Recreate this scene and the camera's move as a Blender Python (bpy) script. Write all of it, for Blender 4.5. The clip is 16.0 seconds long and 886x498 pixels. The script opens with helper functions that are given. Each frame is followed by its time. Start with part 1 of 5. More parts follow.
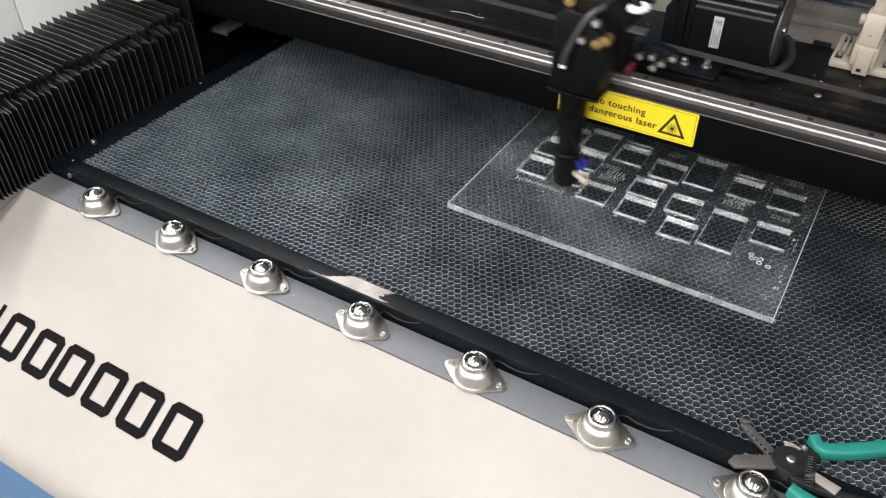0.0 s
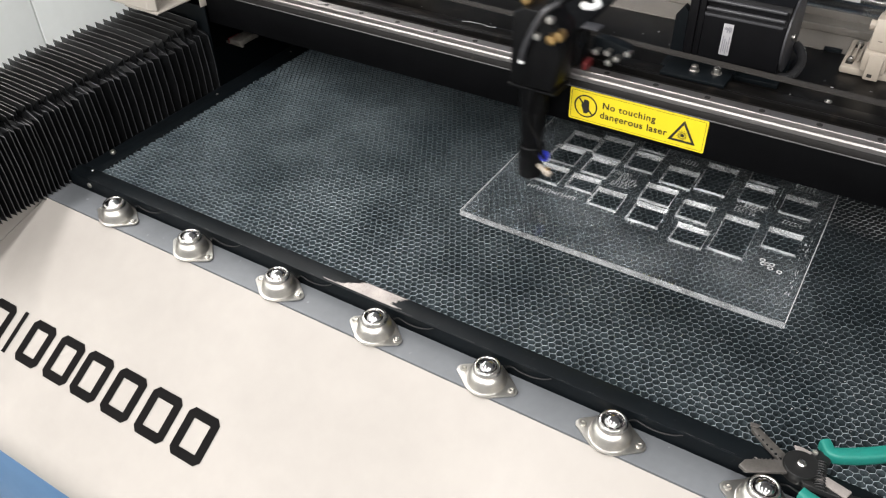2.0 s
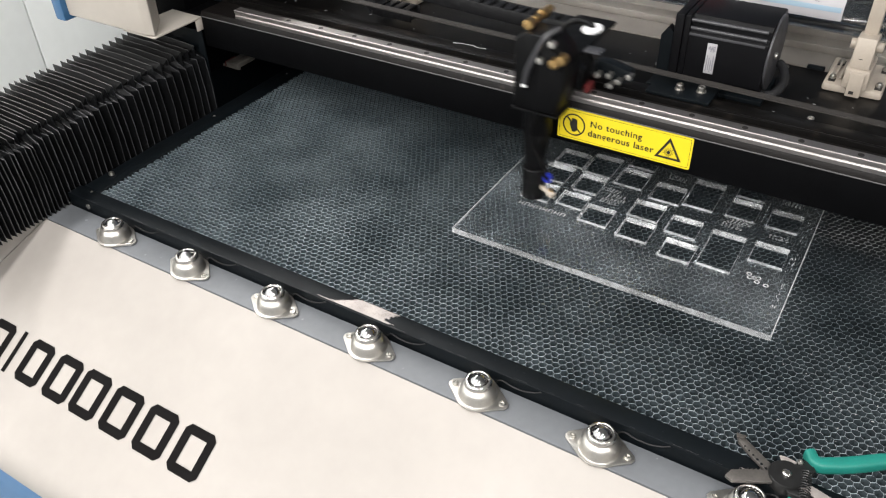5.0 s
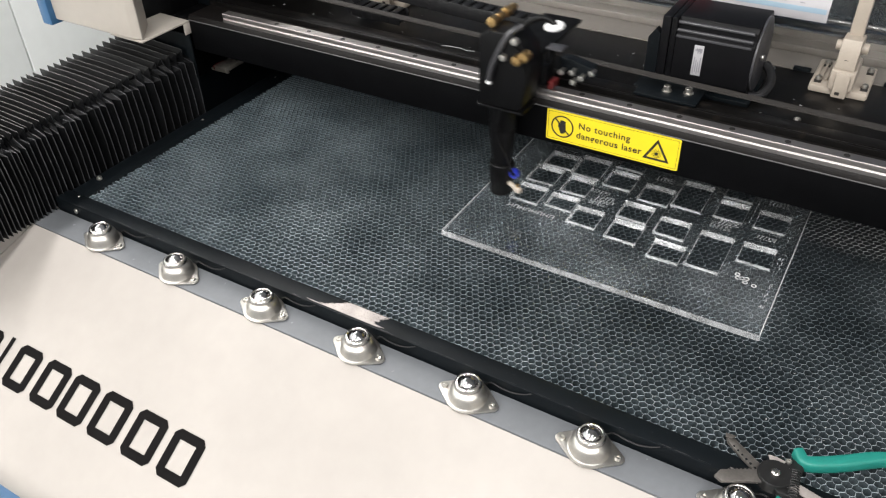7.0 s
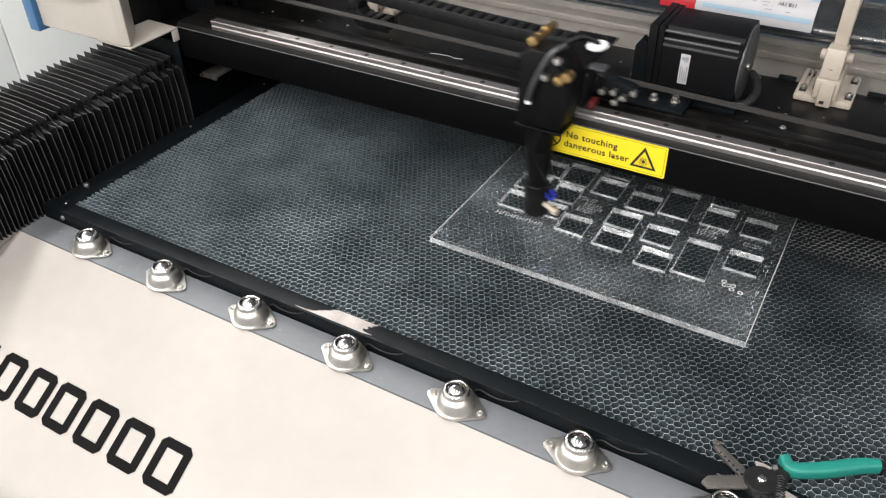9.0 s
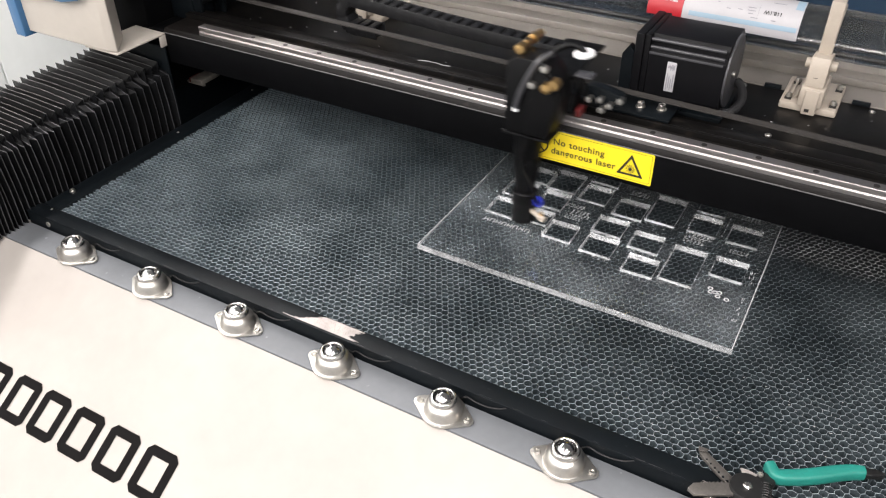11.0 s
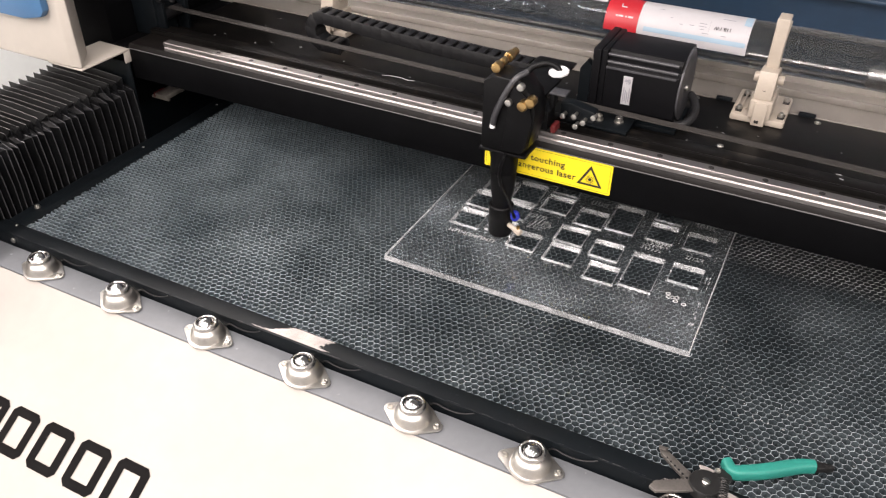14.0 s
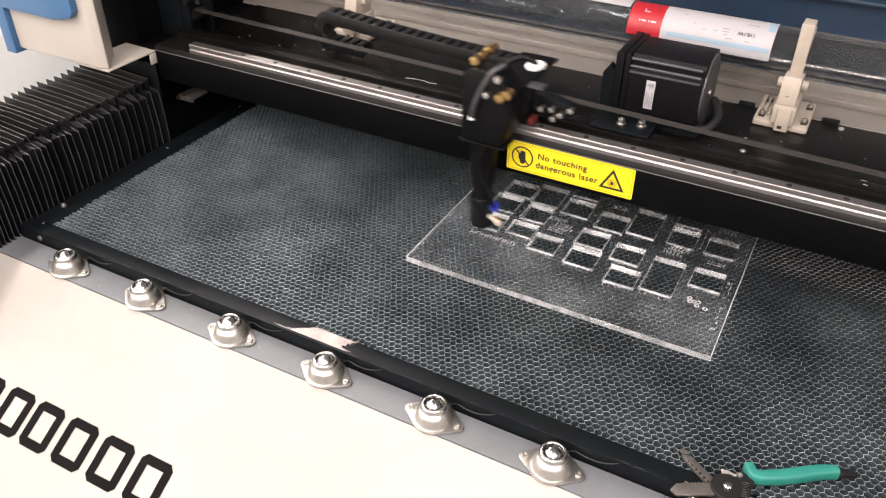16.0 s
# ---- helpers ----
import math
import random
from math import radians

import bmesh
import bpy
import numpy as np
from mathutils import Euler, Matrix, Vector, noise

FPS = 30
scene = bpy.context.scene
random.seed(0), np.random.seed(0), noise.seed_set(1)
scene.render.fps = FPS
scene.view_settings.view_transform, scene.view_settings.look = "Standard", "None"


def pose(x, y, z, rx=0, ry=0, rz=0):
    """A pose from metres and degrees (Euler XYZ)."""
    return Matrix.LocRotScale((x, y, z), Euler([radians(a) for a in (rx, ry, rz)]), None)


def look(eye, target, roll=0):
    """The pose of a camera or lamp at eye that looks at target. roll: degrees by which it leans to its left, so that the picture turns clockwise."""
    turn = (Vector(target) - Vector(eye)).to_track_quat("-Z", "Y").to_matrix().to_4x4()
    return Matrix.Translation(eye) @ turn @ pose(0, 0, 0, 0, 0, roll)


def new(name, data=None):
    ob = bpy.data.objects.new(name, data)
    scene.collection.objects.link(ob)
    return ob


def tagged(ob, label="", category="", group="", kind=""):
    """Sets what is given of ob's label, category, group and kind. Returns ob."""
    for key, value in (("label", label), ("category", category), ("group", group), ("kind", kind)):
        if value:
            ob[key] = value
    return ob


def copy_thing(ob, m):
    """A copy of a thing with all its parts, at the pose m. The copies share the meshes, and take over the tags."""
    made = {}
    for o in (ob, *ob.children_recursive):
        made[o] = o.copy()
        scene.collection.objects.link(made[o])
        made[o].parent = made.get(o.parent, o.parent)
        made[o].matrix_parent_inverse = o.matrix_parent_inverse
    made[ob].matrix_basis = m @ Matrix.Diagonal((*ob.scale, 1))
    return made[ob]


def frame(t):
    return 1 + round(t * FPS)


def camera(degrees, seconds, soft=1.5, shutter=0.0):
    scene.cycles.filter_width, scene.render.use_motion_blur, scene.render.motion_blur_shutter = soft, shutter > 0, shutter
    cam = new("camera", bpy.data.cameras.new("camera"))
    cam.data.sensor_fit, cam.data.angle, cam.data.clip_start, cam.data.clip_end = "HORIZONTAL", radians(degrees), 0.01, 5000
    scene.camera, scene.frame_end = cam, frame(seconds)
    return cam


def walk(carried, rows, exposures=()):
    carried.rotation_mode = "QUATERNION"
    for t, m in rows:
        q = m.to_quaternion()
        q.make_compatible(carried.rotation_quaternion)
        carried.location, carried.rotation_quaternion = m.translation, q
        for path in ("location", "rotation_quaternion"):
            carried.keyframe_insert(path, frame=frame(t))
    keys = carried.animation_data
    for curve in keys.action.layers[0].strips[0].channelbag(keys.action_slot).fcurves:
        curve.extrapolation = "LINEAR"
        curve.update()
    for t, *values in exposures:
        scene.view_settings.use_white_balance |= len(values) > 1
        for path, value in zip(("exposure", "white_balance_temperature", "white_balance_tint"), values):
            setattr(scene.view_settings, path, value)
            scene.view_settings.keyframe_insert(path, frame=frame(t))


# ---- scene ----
cam = camera(57.6, 16.0, soft=1.2, shutter=0.5)
PATH = [
    (0, (0.819, -0.486, 0.594), (0.017, 0.837, -0.675), -0.1),
    (0.5, (0.822, -0.48, 0.595), (0.024, 0.84, -0.678), -0.5),
    (1, (0.822, -0.479, 0.594), (0.021, 0.843, -0.675), -0.6),
    (1.5, (0.822, -0.485, 0.599), (0.004, 0.829, -0.668), -0.9),
    (2, (0.828, -0.491, 0.6), (-0.015, 0.82, -0.653), -1.3),
    (2.5, (0.837, -0.497, 0.604), (-0.009, 0.824, -0.637), -1.2),
    (3, (0.844, -0.498, 0.608), (-0.002, 0.837, -0.618), -1.0),
    (3.5, (0.847, -0.498, 0.608), (-0.006, 0.843, -0.606), -1.3),
    (4, (0.843, -0.498, 0.609), (-0.014, 0.838, -0.609), -1.6),
    (6.5, (0.848, -0.497, 0.608), (-0.008, 0.842, -0.606), -2.1),
    (7, (0.847, -0.497, 0.608), (0.004, 0.853, -0.603), -1.7),
    (7.5, (0.849, -0.497, 0.609), (0.014, 0.864, -0.595), -1.4),
    (8, (0.848, -0.499, 0.609), (0.017, 0.868, -0.592), -1.3),
    (10.5, (0.848, -0.495, 0.61), (0.036, 0.89, -0.582), -0.6),
    (11, (0.85, -0.495, 0.611), (0.044, 0.897, -0.577), -0.5),
    (11.5, (0.853, -0.497, 0.612), (0.053, 0.903, -0.57), -0.4),
    (12, (0.855, -0.503, 0.616), (0.065, 0.909, -0.56), -0.0),
    (12.5, (0.855, -0.508, 0.617), (0.08, 0.918, -0.552), 0.3),
    (13, (0.86, -0.506, 0.62), (0.106, 0.932, -0.548), 0.1),
    (13.5, (0.864, -0.503, 0.62), (0.133, 0.943, -0.552), 0.2),
    (14, (0.856, -0.514, 0.624), (0.122, 0.936, -0.542), 0.6),
    (14.5, (0.844, -0.522, 0.622), (0.098, 0.926, -0.537), 1.2),
    (15, (0.846, -0.526, 0.62), (0.085, 0.918, -0.537), 1.2),
    (15.5, (0.85, -0.528, 0.621), (0.081, 0.911, -0.536), 0.9),
    (16, (0.851, -0.524, 0.623), (0.082, 0.916, -0.532), 0.5),
]
walk(cam, [(t, look(eye, target, roll)) for t, eye, target, roll in PATH],
     exposures=((0.0, -0.56, 6330, 11), (4.0, -0.50, 6330, 11), (8.0, -0.49, 6330, 11), (11.0, -0.29, 6430, 14), (14.5, -0.18, 6780, 19), (16.0, -0.20, 6880, 20)))

# ---- light ----
world = bpy.data.worlds.new("room_air")
world.use_nodes = True
world.node_tree.nodes["Background"].inputs[0].default_value = (0.93, 0.97, 1.0, 1)
world.node_tree.nodes["Background"].inputs[1].default_value = 0.03
scene.world = world
# The first lamp is added to brighten the left wall and bellows.
LAMPS = [(-1.0, 1.4), (-0.85, -1.85), (0.20, -1.85), (1.25, -1.85), (2.30, -1.85)]
LAMP_Z, LAMP_POWER = 1.62, 79


def strip_lamp(x, y):
    data = bpy.data.lights.new("strip_light", "AREA")
    data.shape, data.size, data.size_y, data.energy, data.color = "RECTANGLE", 0.19, 3.1, LAMP_POWER, (1.0, 0.965, 0.92)
    ob = new("strip_light", data)
    ob.matrix_basis = pose(x, y, LAMP_Z - 0.03)
    return ob


# ---- materials ----
def material(name, color, rough=0.5, metal=0.0, vary=0.15, scale=30.0, bump=0.0, bump_scale=200.0, coat=0.0, second=None, spots=0.0, spot_color=(0.5, 0.5, 0.5), spot_scale=300.0, rand=0.0, spec=0.5, span=(0.35, 0.7)):
    """Principled surface with a broad and a fine variation of colour and roughness."""
    m = bpy.data.materials.new(name)
    m.use_nodes = True
    nt = m.node_tree
    n, l = nt.nodes, nt.links
    b = n["Principled BSDF"]
    co = n.new("ShaderNodeTexCoord")
    broad = n.new("ShaderNodeTexNoise")
    broad.inputs["Scale"].default_value, broad.inputs["Detail"].default_value = scale, 5
    l.new(co.outputs["Object"], broad.inputs["Vector"])
    fine = n.new("ShaderNodeTexNoise")
    fine.inputs["Scale"].default_value, fine.inputs["Detail"].default_value = scale * 9, 3
    l.new(co.outputs["Object"], fine.inputs["Vector"])
    mix = n.new("ShaderNodeMix")
    mix.data_type = "RGBA"
    other = second or tuple(c * (1 - vary) for c in color)
    mix.inputs["A"].default_value, mix.inputs["B"].default_value = (*color, 1), (*other, 1)
    ramp = n.new("ShaderNodeMapRange")
    ramp.inputs["From Min"].default_value, ramp.inputs["From Max"].default_value = span
    l.new(broad.outputs["Fac"], ramp.inputs["Value"])
    l.new(ramp.outputs["Result"], mix.inputs["Factor"])
    out = mix.outputs["Result"]
    fm = n.new("ShaderNodeMix")
    fm.data_type, fm.blend_type = "RGBA", "MULTIPLY"
    fm.inputs["Factor"].default_value = min(1.0, vary * 1.2)
    l.new(out, fm.inputs["A"])
    l.new(fine.outputs["Fac"], fm.inputs["B"])
    out = fm.outputs["Result"]
    if spots:
        sp = n.new("ShaderNodeTexNoise")
        sp.inputs["Scale"].default_value, sp.inputs["Detail"].default_value = spot_scale, 2
        l.new(co.outputs["Object"], sp.inputs["Vector"])
        sr = n.new("ShaderNodeMapRange")
        sr.inputs["From Min"].default_value, sr.inputs["From Max"].default_value = 1 - spots, 1 - spots + 0.06
        l.new(sp.outputs["Fac"], sr.inputs["Value"])
        sm = n.new("ShaderNodeMix")
        sm.data_type = "RGBA"
        sm.inputs["B"].default_value = (*spot_color, 1)
        l.new(sr.outputs["Result"], sm.inputs["Factor"])
        l.new(out, sm.inputs["A"])
        out = sm.outputs["Result"]
    if rand:
        info = n.new("ShaderNodeObjectInfo")
        hs = n.new("ShaderNodeHueSaturation")
        rr = n.new("ShaderNodeMapRange")
        rr.inputs["To Min"].default_value, rr.inputs["To Max"].default_value = 1 - rand, 1 + rand
        l.new(info.outputs["Random"], rr.inputs["Value"])
        l.new(rr.outputs["Result"], hs.inputs["Value"])
        l.new(out, hs.inputs["Color"])
        out = hs.outputs["Color"]
    l.new(out, b.inputs["Base Color"])
    rm = n.new("ShaderNodeMapRange")
    rm.inputs["To Min"].default_value, rm.inputs["To Max"].default_value = max(0.02, rough * 0.8), min(1, rough * 1.25)
    l.new(broad.outputs["Fac"], rm.inputs["Value"])
    l.new(rm.outputs["Result"], b.inputs["Roughness"])
    b.inputs["Metallic"].default_value = metal
    b.inputs["Specular IOR Level"].default_value = spec
    b.inputs["Coat Weight"].default_value = coat
    if bump:
        bt = n.new("ShaderNodeTexNoise")
        bt.inputs["Scale"].default_value, bt.inputs["Detail"].default_value = bump_scale, 4
        l.new(co.outputs["Object"], bt.inputs["Vector"])
        bp = n.new("ShaderNodeBump")
        bp.inputs["Strength"].default_value, bp.inputs["Distance"].default_value = bump, 0.001
        l.new(bt.outputs["Fac"], bp.inputs["Height"])
        l.new(bp.outputs["Normal"], b.inputs["Normal"])
    return m


CREAM = material("cream_paint", (0.365, 0.338, 0.310), 0.38, vary=0.09, scale=5, bump=0.04, bump_scale=700, spec=0.3)
# Paler copy of the cream: light on the end housing put into its colour.
CASE_CREAM = material("lit_cream_paint", (0.47, 0.43, 0.38), 0.4, vary=0.07, scale=7, bump=0.04, bump_scale=600, spec=0.3)
# Darker copy of the cream: the shade at the rear is put in the colour.
CREAM_DIM = material("shaded_cream_paint", (0.17, 0.154, 0.135), 0.5, vary=0.12, scale=9, bump=0.05, bump_scale=500)
BLUE = material("blue_paint", (0.05, 0.145, 0.29), 0.4, vary=0.1, scale=8, bump=0.05, bump_scale=600)
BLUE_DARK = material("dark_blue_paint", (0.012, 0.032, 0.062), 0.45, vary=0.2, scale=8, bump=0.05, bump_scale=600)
GREY_STRIP = material("grey_steel_paint", (0.148, 0.157, 0.168), 0.5, vary=0.14, scale=14, bump=0.08, bump_scale=400, spots=0.3, spot_color=(0.24, 0.24, 0.255), spot_scale=120)
BLACK_PAINT = material("black_powder_paint", (0.0045, 0.0066, 0.0084), 0.44, vary=0.3, scale=18, bump=0.08, bump_scale=900, spots=0.3, spot_color=(0.014, 0.017, 0.019), spot_scale=160, spec=0.17)
BLACK_GLOSS = material("black_anodised", (0.006, 0.006, 0.007), 0.42, vary=0.3, scale=25, bump=0.03, bump_scale=500, spec=0.12)
BLACK_MATT = material("black_beam_paint", (0.0032, 0.0033, 0.0038), 0.5, vary=0.3, scale=25, bump=0.06, bump_scale=700, spec=0.045)
HEAD_BLACK = material("black_head_plastic", (0.0035, 0.0035, 0.004), 0.45, vary=0.3, scale=60, bump=0.05, bump_scale=600, spec=0.16)
BLACK_DUSTY = material("dusty_black_sheet", (0.0065, 0.006, 0.0056), 0.36, vary=0.4, scale=11, bump=0.04, bump_scale=220, spots=0.4, spot_color=(0.0105, 0.0088, 0.0076), spot_scale=38, spec=0.17)
BLACK_PLASTIC = material("black_plastic", (0.009, 0.009, 0.010), 0.42, vary=0.25, scale=60, bump=0.06, bump_scale=700, spec=0.35)
# Paler copies of the fabric: light on edges, ridges and dusty tops painted in.
RUBBER_EDGE = material("lit_pleat_edge", (0.105, 0.105, 0.102), 0.5, vary=0.5, scale=60, rand=0.45)
RUBBER_RIDGE = material("lit_pleat_ridge", (0.095, 0.098, 0.104), 0.4, vary=0.6, scale=45, rand=0.4)
RUBBER_TOP = material("lit_dusty_pleat_top", (0.013, 0.0132, 0.0135), 0.42, vary=0.5, scale=26, bump=0.2, bump_scale=400, rand=0.4, spec=0.35)
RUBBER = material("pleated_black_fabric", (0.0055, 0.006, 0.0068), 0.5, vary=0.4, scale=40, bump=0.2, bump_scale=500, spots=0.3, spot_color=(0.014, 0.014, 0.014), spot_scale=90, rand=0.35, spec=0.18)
LEDGE = material("ledge_sheen_paint", (0.009, 0.0074, 0.0067), 0.46, vary=0.4, scale=22, bump=0.06, bump_scale=500, spots=0.34, spot_color=(0.017, 0.0142, 0.0128), spot_scale=80, spec=0.2)
BELT = material("dusty_belt", (0.033, 0.029, 0.026), 0.7, vary=0.3, scale=20, bump=0.15, bump_scale=500)
STEEL = material("brushed_steel", (0.70, 0.68, 0.65), 0.24, metal=1.0, vary=0.12, scale=60, bump=0.03, bump_scale=400)
ZINC = material("zinc_plated_steel", (0.69, 0.665, 0.62), 0.36, metal=1.0, vary=0.16, scale=90, bump=0.08, bump_scale=300, rand=0.06)
CHROME = material("polished_steel_ball", (0.50, 0.49, 0.50), 0.1, metal=1.0, vary=0.06, scale=120)
RAIL = material("ground_steel_rail", (0.40, 0.375, 0.362), 0.42, metal=1.0, vary=0.1, scale=25, bump=0.02, bump_scale=500)
BRASS = material("brass", (0.72, 0.47, 0.20), 0.28, metal=1.0, vary=0.15, scale=90)
YELLOW = material("yellow_sticker", (0.80, 0.63, 0.018), 0.35, vary=0.04, scale=40)
INK = material("black_ink", (0.018, 0.016, 0.014), 0.5, vary=0.1, scale=60)
LETTER = material("dark_grey_lettering", (0.007, 0.0065, 0.0065), 0.75, vary=0.1, scale=30, spec=0.05)
WHITE_LABEL = material("white_paper_label", (0.41, 0.40, 0.415), 0.5, vary=0.05, scale=30)
LABEL_GREY = material("grey_print", (0.25, 0.25, 0.27), 0.6, vary=0.1, scale=50)
LIGHT_BLUE = material("light_blue_print", (0.27, 0.375, 0.46), 0.5, vary=0.06, scale=30)
RED = material("red_print", (0.40, 0.014, 0.022), 0.45, vary=0.1, scale=30)
RED_PLASTIC = material("red_plastic", (0.11, 0.012, 0.012), 0.4, vary=0.1, scale=60)
BLUE_PLASTIC = material("blue_plastic", (0.016, 0.028, 0.34), 0.35, vary=0.1, scale=90)
IVORY = material("ivory_plastic", (0.43, 0.375, 0.31), 0.42, vary=0.1, scale=40, bump=0.05, bump_scale=400)
WHITE_PLASTIC = material("white_plastic", (0.80, 0.80, 0.80), 0.4, vary=0.06, scale=60)
GREY_PLASTIC = material("grey_hose", (0.042, 0.042, 0.046), 0.35, vary=0.15, scale=60)
WIRE_GREY = material("grey_wire", (0.028, 0.028, 0.03), 0.4, vary=0.2, scale=80)
DISC_GREY = material("grey_end_plate", (0.055, 0.055, 0.06), 0.38, vary=0.15, scale=30)
LIMIT_GREY = material("limit_switch_case", (0.20, 0.185, 0.165), 0.4, vary=0.3, scale=150, bump=0.1, bump_scale=600)
TEAL = material("teal_rubber", (0.012, 0.20, 0.16), 0.5, vary=0.12, scale=60, bump=0.06, bump_scale=600)
TOOL_STEEL = material("dark_tool_steel", (0.20, 0.185, 0.17), 0.4, metal=0.6, vary=0.3, scale=60, bump=0.1, bump_scale=500)
TOOL_BLACK = material("blackened_tool_steel", (0.022, 0.022, 0.022), 0.38, metal=0.3, vary=0.3, scale=60)
WORN = material("bare_worn_metal", (0.52, 0.47, 0.44), 0.38, metal=0.35, vary=0.25, scale=50, bump=0.1, bump_scale=300)
FLECK = material("pale_fleck", (0.36, 0.37, 0.37), 0.6, vary=0.3, scale=90)
# for real scratches, and for the highlight strip on the gantry ledge
SCRATCH_GLINT = material("scratch_and_glint", (0.10, 0.10, 0.10), 0.5, vary=0.3, scale=80)
WALL_WHITE = material("white_wall_panel", (0.90, 0.93, 0.91), 0.5, vary=0.06, scale=3)
ROOM_WHITE = material("room_paint", (0.5, 0.5, 0.49), 0.7, vary=0.06, scale=2)
FLOOR_GREY = material("grey_floor_paint", (0.28, 0.29, 0.30), 0.45, vary=0.2, scale=3, bump=0.05, bump_scale=100)
TRAY = material("dark_tray_paint", (0.009, 0.0125, 0.0145), 0.6, vary=0.4, scale=12, bump=0.2, bump_scale=150)
ETCH = material("etched_acrylic", (0.50, 0.51, 0.51), 0.7, vary=0.2, scale=200)


def honeycomb_material():
    """Thin aluminium foil, sooty in places and dusted white in others, with painted-in light."""
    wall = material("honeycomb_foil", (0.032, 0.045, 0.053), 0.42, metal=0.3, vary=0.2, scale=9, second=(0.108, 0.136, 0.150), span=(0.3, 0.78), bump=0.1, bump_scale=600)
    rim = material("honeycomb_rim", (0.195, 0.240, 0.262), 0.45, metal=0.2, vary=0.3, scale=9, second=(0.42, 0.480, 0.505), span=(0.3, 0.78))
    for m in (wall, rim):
        # darker round the cut field: soot, plus light falloff put into the colour
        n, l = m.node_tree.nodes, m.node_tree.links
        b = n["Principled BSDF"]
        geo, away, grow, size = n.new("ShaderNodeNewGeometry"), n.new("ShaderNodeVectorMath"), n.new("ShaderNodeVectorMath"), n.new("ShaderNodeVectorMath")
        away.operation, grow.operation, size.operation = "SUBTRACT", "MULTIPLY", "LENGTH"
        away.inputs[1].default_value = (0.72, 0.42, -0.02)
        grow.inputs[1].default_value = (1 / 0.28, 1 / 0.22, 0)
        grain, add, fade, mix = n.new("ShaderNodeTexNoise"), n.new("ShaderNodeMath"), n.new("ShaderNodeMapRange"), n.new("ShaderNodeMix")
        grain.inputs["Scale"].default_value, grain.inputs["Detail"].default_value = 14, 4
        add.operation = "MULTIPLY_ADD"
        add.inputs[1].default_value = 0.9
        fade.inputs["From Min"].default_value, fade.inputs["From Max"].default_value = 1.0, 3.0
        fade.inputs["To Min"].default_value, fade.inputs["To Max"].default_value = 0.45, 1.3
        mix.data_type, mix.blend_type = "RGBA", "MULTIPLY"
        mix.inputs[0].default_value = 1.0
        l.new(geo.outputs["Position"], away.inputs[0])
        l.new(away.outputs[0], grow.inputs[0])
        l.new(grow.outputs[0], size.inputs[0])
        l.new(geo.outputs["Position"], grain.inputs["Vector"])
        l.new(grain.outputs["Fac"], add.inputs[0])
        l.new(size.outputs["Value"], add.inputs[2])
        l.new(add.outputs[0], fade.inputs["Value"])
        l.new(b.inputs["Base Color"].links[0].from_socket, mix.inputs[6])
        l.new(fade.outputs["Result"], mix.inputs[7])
        # each strip of foil has its own tone
        tone, patch = n.new("ShaderNodeMapRange"), n.new("ShaderNodeMix")
        tone.inputs["To Min"].default_value, tone.inputs["To Max"].default_value = 0.82, 1.18
        patch.data_type, patch.blend_type = "RGBA", "MULTIPLY"
        patch.inputs[0].default_value = 1.0
        l.new(geo.outputs["Random Per Island"], tone.inputs["Value"])
        l.new(mix.outputs[2], patch.inputs[6])
        l.new(tone.outputs["Result"], patch.inputs[7])
        # glint of light from under the gantry, painted into the rims past the sheet
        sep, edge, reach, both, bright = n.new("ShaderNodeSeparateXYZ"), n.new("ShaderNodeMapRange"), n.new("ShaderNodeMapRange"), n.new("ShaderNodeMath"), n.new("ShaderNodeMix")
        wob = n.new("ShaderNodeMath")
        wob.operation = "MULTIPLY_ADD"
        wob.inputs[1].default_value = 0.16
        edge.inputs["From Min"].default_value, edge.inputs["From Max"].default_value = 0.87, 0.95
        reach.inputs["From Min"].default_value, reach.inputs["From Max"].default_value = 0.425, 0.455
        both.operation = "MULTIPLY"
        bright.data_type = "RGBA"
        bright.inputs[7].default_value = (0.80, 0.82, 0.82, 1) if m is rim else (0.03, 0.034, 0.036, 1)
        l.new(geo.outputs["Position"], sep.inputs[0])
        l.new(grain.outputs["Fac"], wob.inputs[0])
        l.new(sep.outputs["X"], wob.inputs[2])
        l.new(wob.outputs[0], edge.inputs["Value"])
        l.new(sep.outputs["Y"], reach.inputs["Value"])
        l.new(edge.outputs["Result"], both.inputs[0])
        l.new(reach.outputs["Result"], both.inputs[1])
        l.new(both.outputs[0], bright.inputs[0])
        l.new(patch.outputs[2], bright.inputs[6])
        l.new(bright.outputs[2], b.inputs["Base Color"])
    return [wall, rim]


